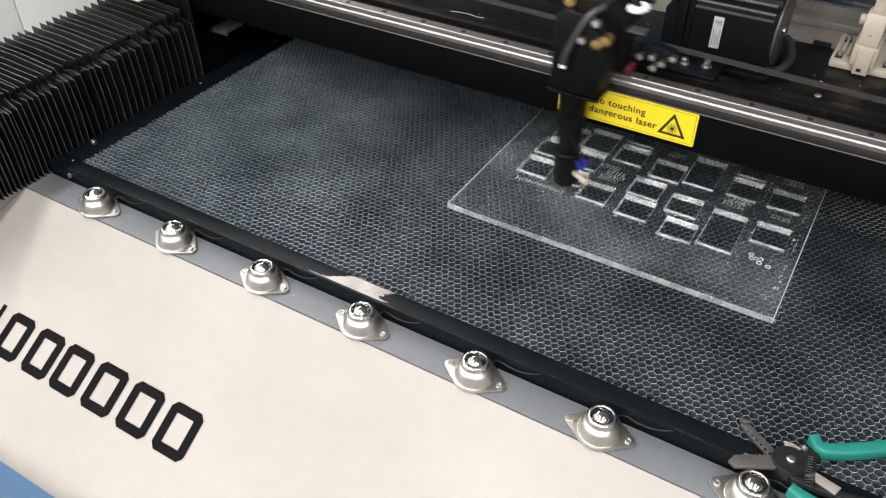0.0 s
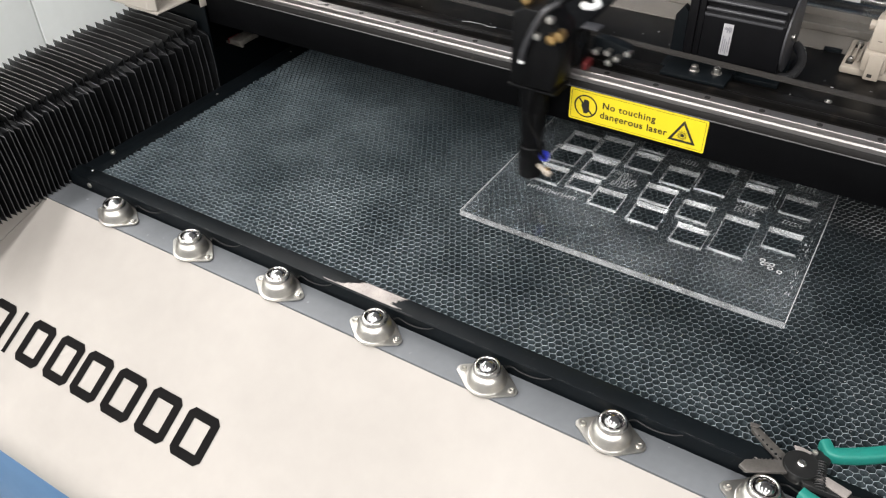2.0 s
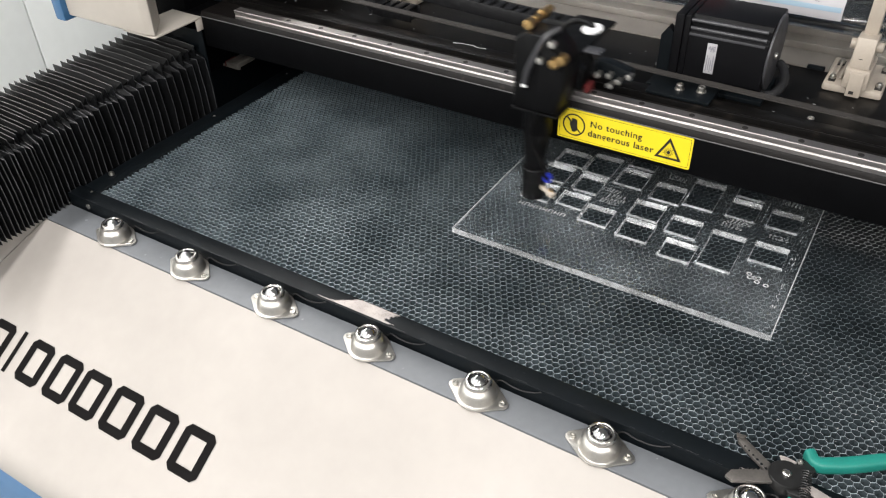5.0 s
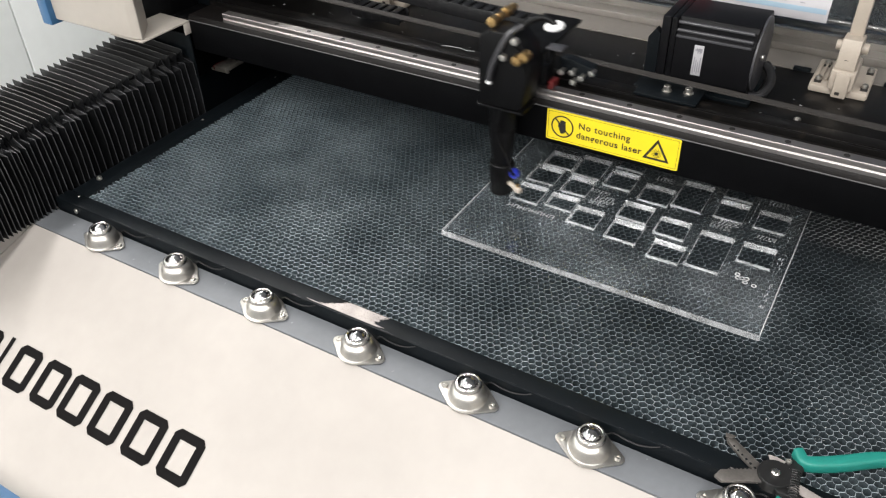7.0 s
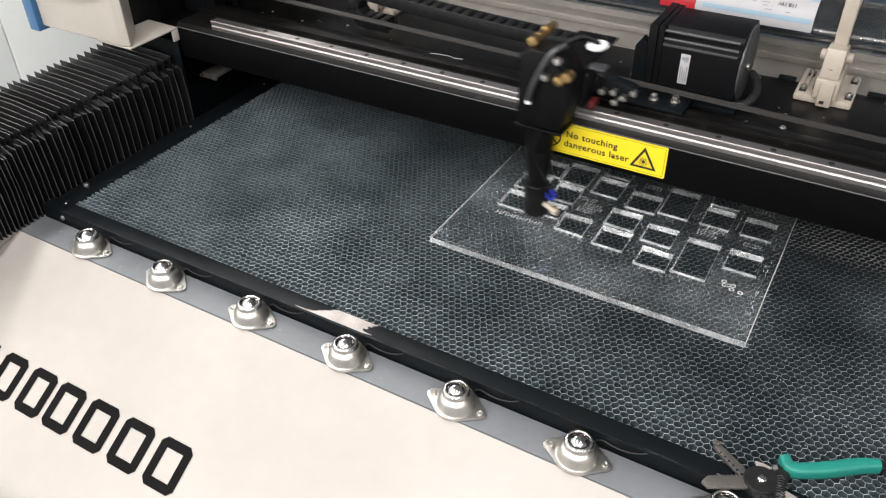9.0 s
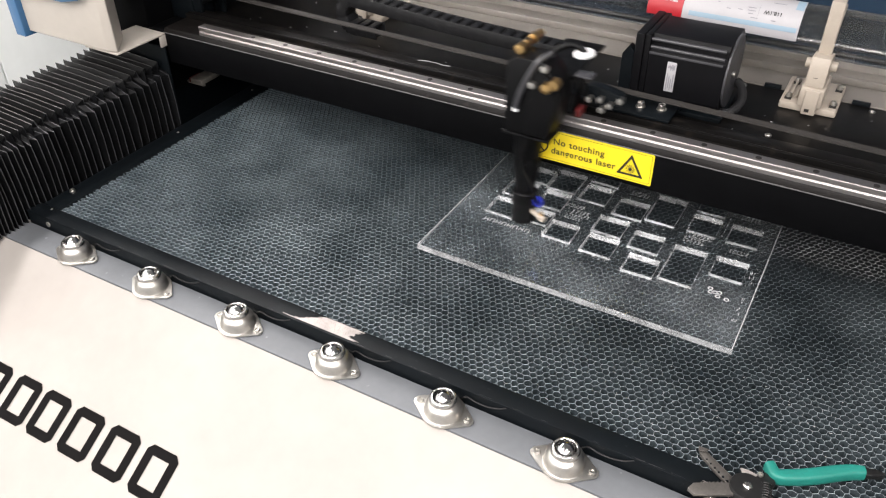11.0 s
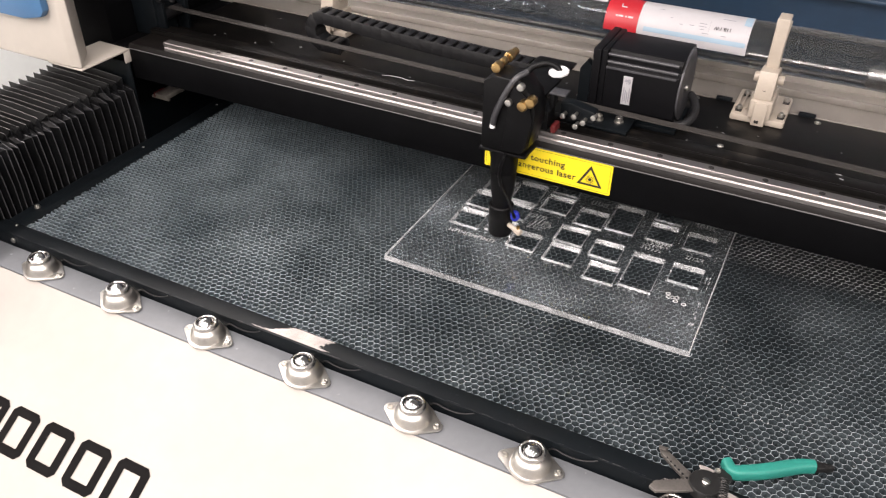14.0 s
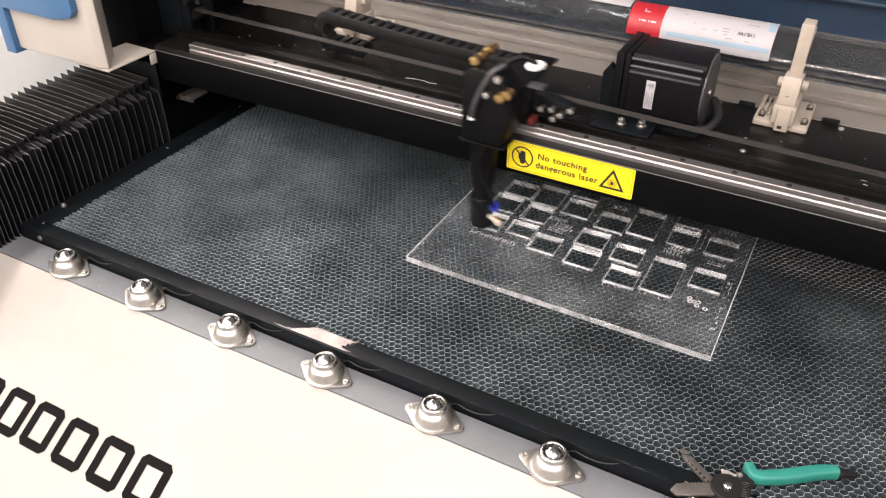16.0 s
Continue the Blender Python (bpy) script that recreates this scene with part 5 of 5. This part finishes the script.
        lathe(bm, [(0.0018, 0), (0.0018, 0.0002), (0.0033, 0.0002), (0.0033, 0)], 18, (cx, cy, z))
        part("engraved_ring", bm, ETCH, ob)
    rects = []
    for k in range(26):
        yy = 0.262 + rng.uniform(0, 0.16)
        xx = 0.7905 + rng.uniform(-0.0035, 0.003)
        rects.append((xx, xx + rng.uniform(0.0004, 0.0009), yy, yy + rng.uniform(0.001, 0.006)))
    # pale strips laid along the sheet's two side edges
    bm = bmesh.new()
    box(bm, x1 - 0.0011, x1 - 0.0002, y0 + 0.001, y1 - 0.001, z, z + 0.00012)
    part("frosted_rim", bm, ETCH, ob)
    bm = bmesh.new()
    box(bm, x0 + 0.0002, x0 + 0.0009, y0 + 0.001, y1 - 0.001, z, z + 0.00012)
    part("frosted_rim", bm, ETCH, ob)
    rects += [(0.7372, 0.7379, 0.425 + 0.009 * k, 0.427 + 0.009 * k + rng.uniform(0, 0.004)) for k in range(6)]
    marks(rects)


# ---- wire strippers ----
def pliers():
    t = thing("wire_stripper_pliers", "open wire stripper pliers with teal grips lying on the table", "pliers", at=(0.8575, 0.0395, -0.0095))
    # local x points along the grips
    def blade(name, pts, z0, z1, mat, bevel=0.0007, label=""):
        bm = bmesh.new()
        prism(bm, pts, pose(0, 0, z0), z1 - z0)
        bevel_all(bm, bevel)
        return part(name, bm, mat, t, label)

    upper = blade("jaw", [(-0.008, 0.006), (-0.044, 0.0290), (-0.050, 0.0275), (-0.0475, 0.0215), (-0.030, 0.0085), (-0.012, -0.003)], 0.0005, 0.0045, TOOL_STEEL)
    lower = blade("jaw", [(-0.008, 0.003), (-0.044, -0.0175), (-0.047, -0.0265), (-0.040, -0.0300), (-0.014, -0.016), (-0.004, -0.010)], 0.005, 0.0085, TOOL_STEEL)
    for k in range(6):
        bm = bmesh.new()
        cyl(bm, (-0.0175 - 0.0046 * k, 0.0020 + 0.0032 * k, 0.0002), (-0.0175 - 0.0046 * k, 0.0020 + 0.0032 * k, 0.0049), 0.0014 - 0.00012 * k, seg=12)
        part("stripping_notch", bm, BLACK_PAINT, upper)
    for k in range(8):
        bm = bmesh.new()
        x, y = -0.0150 - 0.0032 * k, -0.0010 - 0.0019 * k
        prism(bm, [(x - 0.0013, y), (x + 0.0013, y), (x, y + 0.0018)], pose(0, 0, 0.0052), 0.003)
        part("tooth", bm, TOOL_STEEL, lower)
    bm = bmesh.new()
    lathe(bm, [(0, 0.0), (0.0150, 0.0), (0.0155, 0.0006), (0.0155, 0.0105), (0.0148, 0.0114), (0, 0.0114)], 40)
    pivot = part("pivot_plate", bm, TOOL_BLACK, t)
    bm = bmesh.new()
    lathe(bm, [(0, 0.0114), (0.0042, 0.0114), (0.0042, 0.0128), (0.0030, 0.0140), (0, 0.0143)], 20)
    part("pivot_rivet", bm, STEEL, pivot)
    blade("pale_tab", [(-0.0075, 0.0125), (-0.0105, 0.0185), (-0.0035, 0.0195), (0.0055, 0.0180), (0.0035, 0.0140)], 0.0092, 0.0108, WORN, 0.0004, "pale bare metal tab")
    blade("jaw_tip", [(-0.0415, 0.0300), (-0.0515, 0.0292), (-0.0500, 0.0235), (-0.0440, 0.0250)], 0.0046, 0.0062, TOOL_STEEL, 0.0005)
    bm = bmesh.new()
    screw(bm, 0.0075, 0.0205, 0.0090, 0.0028, 0.0018)
    part("stop_screw", bm, ZINC, t)
    blade("shank", [(0.0, 0.012), (0.010, 0.026), (0.018, 0.024), (0.022, 0.018), (0.012, 0.004)], 0.002, 0.0090, TOOL_BLACK)
    blade("shank", [(0.0, -0.012), (0.006, -0.018), (0.050, -0.016), (0.090, -0.006), (0.090, 0.000), (0.045, -0.008), (0.012, -0.008)], 0.003, 0.0088, TOOL_BLACK)
    blade("bare_shank", [(0.013, -0.0085), (0.040, -0.0165), (0.0435, -0.0065), (0.022, -0.0012)], 0.0089, 0.0106, WORN, label="pale bare metal shank")

    def grip(line, w, name, z):
        """A handle of oval section that follows a line."""
        ln = smooth_line(line, 7)
        bm = bmesh.new()
        rings = []
        n = len(ln)
        for i, p in enumerate(ln):
            d = (ln[min(i + 1, n - 1)] - ln[max(i - 1, 0)]).normalized()
            s = Vector((-d.y, d.x, 0)).normalized()
            k = w * (0.82 + 0.28 * math.sin(math.pi * i / (n - 1)))
            rings.append([bm.verts.new(p + s * k * math.copysign(abs(math.cos(a)) ** 0.55, math.cos(a)) + Vector((0, 0, z * math.copysign(abs(math.sin(a)) ** 0.55, math.sin(a))))) for a in [2 * math.pi * q / 20 for q in range(20)]])
        for u, v in zip(rings, rings[1:]):
            for q in range(20):
                bm.faces.new((u[q], u[(q + 1) % 20], v[(q + 1) % 20], v[q]))
        bm.faces.new(rings[0][::-1])
        bm.faces.new(rings[-1])
        return part(name, bm, TEAL, t, "teal rubber grip")

    grip([(0.0120, 0.0365, 0.008), (0.0200, 0.0270, 0.008), (0.034, 0.0330, 0.008), (0.052, 0.0450, 0.008), (0.070, 0.0590, 0.008), (0.082, 0.0668, 0.008), (0.090, 0.0702, 0.008)], 0.0062, "grip", 0.0065)
    grip([(0.0060, -0.030, 0.009), (0.018, -0.034, 0.009), (0.036, -0.037, 0.009), (0.060, -0.036, 0.009), (0.085, -0.028, 0.009), (0.105, -0.018, 0.009)], 0.0062, "grip", 0.0065)
    bm = bmesh.new()
    prism(bm, [(0.0880, 0.0745), (0.1000, 0.0775), (0.1070, 0.0775), (0.1075, 0.0735), (0.0920, 0.0655)], pose(0, 0, 0.0050), 0.0065)
    bevel_all(bm, 0.001)
    part("grip_end", bm, TOOL_BLACK, t)
    bm = bmesh.new()
    pts = []
    for k in range(120):
        a = k * 0.55
        s = k / 119
        c = Vector((0.0150, 0.0130, 0.007)).lerp(Vector((0.0190, -0.0180, 0.009)), s)
        pts.append(c + Vector((0.0048 * math.cos(a), 0, 0.0048 * math.sin(a))))
    pipe(bm, pts, 0.0007, 6)
    part("spring", bm, TOOL_BLACK, t, "black coil spring")


# ---- laser head ----
def laser_head():
    """Built with the nozzle axis at local x 0, y 0; z as in the world."""
    t = thing("laser_carriage", "black laser head with brass fittings riding on the gantry rail", "laser head", at=(HEAD_MID, HEAD_Y, 0))

    def add(name, bm, mat, label=""):
        return part(name, bm, mat, t, label)

    xz = lambda y: Matrix(((1, 0, 0, 0), (0, 0, -1, y), (0, 1, 0, 0), (0, 0, 0, 1)))
    bm = bmesh.new()
    prism(bm, [(-0.024, 0.1475), (0.030, 0.1475), (0.037, 0.157), (0.043, 0.186), (0.044, 0.206), (0.038, 0.225), (0.022, 0.243), (-0.010, 0.243), (-0.024, 0.234)], xz(0.017), 0.038)
    bevel_all(bm, 0.0022)
    add("head_block", bm, HEAD_BLACK)
    bm = bmesh.new()
    prism(bm, [(0.004, 0.150), (0.030, 0.150), (0.036, 0.160), (0.042, 0.196), (0.035, 0.224), (0.014, 0.238)], xz(-0.0212), 0.003)
    bevel_all(bm, 0.001)
    add("front_plate", bm, HEAD_BLACK)
    bm = bmesh.new()
    box(bm, -0.026, 0.036, -0.0225, 0.0185, 0.1435, 0.1472, 0.001)
    add("bottom_plate", bm, HEAD_BLACK)
    bm = bmesh.new()
    lathe(bm, [(0, 0.1434), (0.0176, 0.1434), (0.0172, 0.1120), (0.0164, 0.1105), (0.0164, 0.1080), (0.0168, 0.1065), (0.0158, 0.0900), (0.0130, 0.0660), (0.0130, 0.0590), (0, 0.0590)], 36)
    add("lens_tube", bm, HEAD_BLACK)
    bm = bmesh.new()
    lathe(bm, [(0, 0.0588), (0.0150, 0.0588), (0.0162, 0.0575), (0.0162, 0.0420), (0.0156, 0.0412), (0.0156, 0.0150), (0.0148, 0.0140), (0.0040, 0.0136), (0.0035, 0.0200), (0, 0.0200)], 36)
    add("nozzle", bm, HEAD_BLACK)
    bm = bmesh.new()
    lathe(bm, [(0, 0), (0.0060, 0), (0.0062, 0.001), (0.0062, 0.0075), (0.0052, 0.009), (0.0026, 0.0094), (0.0022, 0.0088), (0, 0.0088)], 22)
    bmesh.ops.transform(bm, matrix=Matrix.Translation((0.0235, -0.0095, 0.0540)) @ Vector((0.35, -0.9, 0.1)).to_track_quat("Z", "Y").to_matrix().to_4x4(), verts=bm.verts[:])
    fitting = add("air_fitting", bm, BLUE_PLASTIC, "blue push-in air fitting")
    bm = bmesh.new()
    cyl(bm, (0.0130, -0.0040, 0.0520), (0.0240, -0.0110, 0.0542), 0.0040, seg=16, bevel=0.0008)
    part("elbow", bm, HEAD_BLACK, fitting)
    bm = bmesh.new()
    pipe(bm, smooth_line([(0.0262, -0.0180, 0.0548), (0.0265, -0.0240, 0.0630), (0.0190, -0.0230, 0.0800), (0.0060, -0.0215, 0.1000), (0.0040, -0.0225, 0.1220), (0.0100, -0.0240, 0.1480)], 7), 0.0020, 8)
    add("air_hose", bm, HEAD_BLACK)
    bm = bmesh.new()
    cyl(bm, (0.0130, -0.0050, 0.0330), (0.0270, -0.0110, 0.0315), 0.0034, seg=14, bevel=0.0008)
    side = add("side_fitting", bm, IVORY, "pale brass side fitting")
    bm = bmesh.new()
    cyl(bm, (0.0265, -0.0108, 0.0316), (0.0345, -0.0142, 0.0306), 0.0046, seg=6, bevel=0.0008)
    part("hex_nut", bm, IVORY, side)
    bm = bmesh.new()
    cyl(bm, (0.0300, -0.0125, 0.0350), (0.0305, -0.0127, 0.0395), 0.0022, seg=10, bevel=0.0005)
    part("valve_screw", bm, BRASS, side)
    # brass adjusters on top
    for k, y in enumerate((-0.014, 0.004, 0.022, 0.036)):
        bm = bmesh.new()
        cyl(bm, (-0.012, y, 0.2485), (-0.012, y + 0.012, 0.2485), 0.0062 if k % 2 == 0 else 0.0048, seg=18, bevel=0.0012)
        add("brass_knob", bm, BRASS, "brass adjusting knob")
    for x, z in ((0.031, 0.218), (0.040, 0.224)):
        bm = bmesh.new()
        cyl(bm, (x, -0.034, z - 0.001), (x, -0.020, z), 0.0062, seg=18, bevel=0.0014)
        add("brass_knob", bm, BRASS)
    for x, z in ((0.012, 0.216), (0.026, 0.238)):
        bm = bmesh.new()
        cyl(bm, (x, -0.0300, z), (x, -0.0215, z), 0.0042, seg=16, bevel=0.0008)
        add("thumb_screw", bm, ZINC)
    bm = bmesh.new()
    pipe(bm, smooth_line([(-0.008, -0.024, 0.182), (-0.004, -0.0265, 0.198), (0.002, -0.0265, 0.214), (0.009, -0.0255, 0.230), (0.017, -0.020, 0.2445), (0.026, -0.008, 0.250)], 7), 0.0036, 10)
    add("cooling_hose", bm, GREY_PLASTIC, "dark grey hose")
    bm = bmesh.new()
    cyl(bm, (-0.008, -0.0245, 0.178), (-0.008, -0.0242, 0.1835), 0.0034, seg=12)
    add("hose_clip", bm, WHITE_PLASTIC)
    bm = bmesh.new()
    pipe(bm, smooth_line([(0.018, 0.004, 0.240), (0.026, 0.010, 0.2490), (0.040, 0.014, 0.2545), (0.053, 0.014, 0.2530), (0.059, 0.012, 0.2470)], 7), 0.0034, 10)
    add("loop_hose", bm, HEAD_BLACK)
    bm = bmesh.new()
    pts = [(0.056 + 0.0085 * math.cos(a * 0.3), 0.014 + 0.006 * math.sin(a * 0.3), 0.2475 + 0.002 * math.sin(a * 0.3 + 1)) for a in range(22)]
    pipe(bm, pts, 0.0038, 8)
    cyl(bm, (0.046, 0.012, 0.246), (0.062, 0.008, 0.247), 0.0036, seg=14, bevel=0.001)
    add("white_tie", bm, WHITE_PLASTIC, "white plastic tie")
    # carriage on the rail and arm back to the chain
    bm = bmesh.new()
    box(bm, -0.022, 0.046, 0.0195, 0.045, 0.1665, 0.192, 0.002)
    add("carriage", bm, HEAD_BLACK)
    bm = bmesh.new()
    box(bm, -0.024, 0.030, 0.0188, 0.165, 0.1945, 0.1985, 0.001)
    add("carriage_plate", bm, HEAD_BLACK)
    bm = bmesh.new()
    box(bm, 0.046, 0.066, 0.016, 0.034, 0.2165, 0.2190, 0.0008)
    add("sensor_plate", bm, DISC_GREY)
    bm = bmesh.new()
    box(bm, 0.046, 0.052, 0.0175, 0.032, 0.1990, 0.2163, 0.001)
    add("sensor_post", bm, HEAD_BLACK)
    bm = bmesh.new()
    box(bm, 0.0505, 0.0565, 0.018, 0.036, 0.1655, 0.1755, 0.001)
    add("end_scraper", bm, RED_PLASTIC, "red rail end scraper")
    bm = bmesh.new()
    prism(bm, [(0.052, 0.176), (0.096, 0.176), (0.096, 0.190), (0.066, 0.196), (0.052, 0.196)], xz(0.062), 0.016)
    bevel_all(bm, 0.0015)
    add("mirror_mount", bm, BLACK_PAINT)
    for x, y, z in ((0.060, 0.044, 0.184), (0.074, 0.044, 0.186), (0.086, 0.044, 0.181), (0.078, 0.040, 0.176), (0.096, 0.052, 0.186)):
        bm = bmesh.new()
        cyl(bm, (x, y, z), (x, y - 0.010, z), 0.0022, seg=12)
        cyl(bm, (x, y - 0.010, z), (x, y - 0.013, z), 0.0036, seg=14, bevel=0.0008)
        add("mirror_screw", bm, ZINC)
    return t


# ---- cable chain ----
CHAIN_Y, CHAIN_R, CHAIN_TOP, CHAIN_PITCH = 0.463, 0.0215, 0.2020, 0.0165
CHAIN_N, CHAIN_ANCHOR, CHAIN_DROP = 27, 0.1895, 0.015


def chain():
    t = thing("cable_chain", "black plastic cable drag chain looping over the gantry deck", "cable chain", at=(0.3, CHAIN_Y, DECK_Z))
    bm = bmesh.new()
    h, w, p = 0.0092, 0.0135, CHAIN_PITCH
    for s in (-1, 1):
        box(bm, -p * 0.62, p * 0.62, s * w - (0.0022 if s > 0 else 0), s * w + (0.0022 if s < 0 else 0), -h, h, 0.0012)
    for z in (-h, h - 0.0022):
        box(bm, -p * 0.34, p * 0.30, -w + 0.0023, w - 0.0023, z, z + 0.0022, 0.0006)
    first = part("link", bm, BLACK_PLASTIC, t)
    links = [first]
    for k in range(1, CHAIN_N):
        ob = new("link", first.data)
        ob.parent = t
        links.append(ob)
    return t, links


# ---- movement ----
HEAD_MID, HEAD_Y, HEAD_SWING = 0.4745, 0.316, 0.0602
TURNS = {-1: -0.3605, 0: 0.2505, 6: 3.9165, 10: 6.344, 13: 8.1635, 17: 10.612, 26: 16.12, 27: 16.732}


def turn_time(n):
    """The n-th time at which the head is farthest to the left; n may be a fraction."""
    keys = sorted(TURNS)
    for a, b in zip(keys, keys[1:]):
        if n <= b:
            return TURNS[a] + (TURNS[b] - TURNS[a]) * (n - a) / (b - a)
    return TURNS[keys[-1]]


def swing(u):
    """Place in the stroke, -0.8 to 0.8, for the phase u: steady speed with short turns."""
    tri = 1 - 4 * abs((u % 1) - 0.5)
    k, e = 0.80, 0.20
    s = 1 if tri > 0 else -1
    a = abs(tri)
    if a > k - e:
        q = min(1.0, (a - (k - e)) / (1 - (k - e)))
        a = (k - e) + e * (2 * q - q * q)
    return s * a


def head_rows():
    """Time and place of the head, thirty times a second."""
    def phase(tt):
        lo, hi = -1.0, 27.0
        for _ in range(40):
            mid = (lo + hi) / 2
            lo, hi = (mid, hi) if turn_time(mid) < tt else (lo, mid)
        return lo

    return [(k / 30, HEAD_MID + HEAD_SWING * swing(phase(k / 30))) for k in range(481)]


def link_pose(i, xh):
    """Pose of link i, in the chain's space, with the head at xh."""
    base_x = 0.3
    start = xh - 0.010
    r = CHAIN_R
    length = CHAIN_N * CHAIN_PITCH
    xl = (CHAIN_ANCHOR + start + math.pi * r - length) / 2
    s = (i + 0.5) * CHAIN_PITCH
    top = CHAIN_TOP - DECK_Z
    if s < start - xl:
        x = start - s
        # slight sag of the free run
        run = start - xl
        sag = 0.003 * math.sin(math.pi * min(1, s / run)) + CHAIN_DROP * (1 - s / run)
        return pose(x - base_x, 0, top - sag, 0, math.degrees(math.atan(CHAIN_DROP / run)), 0)
    s2 = s - (start - xl)
    if s2 < math.pi * r:
        a = s2 / r
        return pose(xl - r * math.sin(a) - base_x, 0, top - r + r * math.cos(a), 0, -math.degrees(a), 0)
    x = xl + (s2 - math.pi * r)
    return pose(x - base_x, 0, top - 2 * r, 0, -180, 0)


def motions():
    rows = head_rows()
    walk(HEAD, [(t, pose(x, HEAD_Y, 0)) for t, x in rows])
    for i, ob in enumerate(LINKS):
        walk(ob, [(t, link_pose(i, x)) for t, x in rows])


room()
machine()
table()
ball_row()
bellows()
gantry()
sticker()
motor()
laser_tube()
acrylic()
pliers()
HEAD = laser_head()
CHAIN, LINKS = chain()
motions()
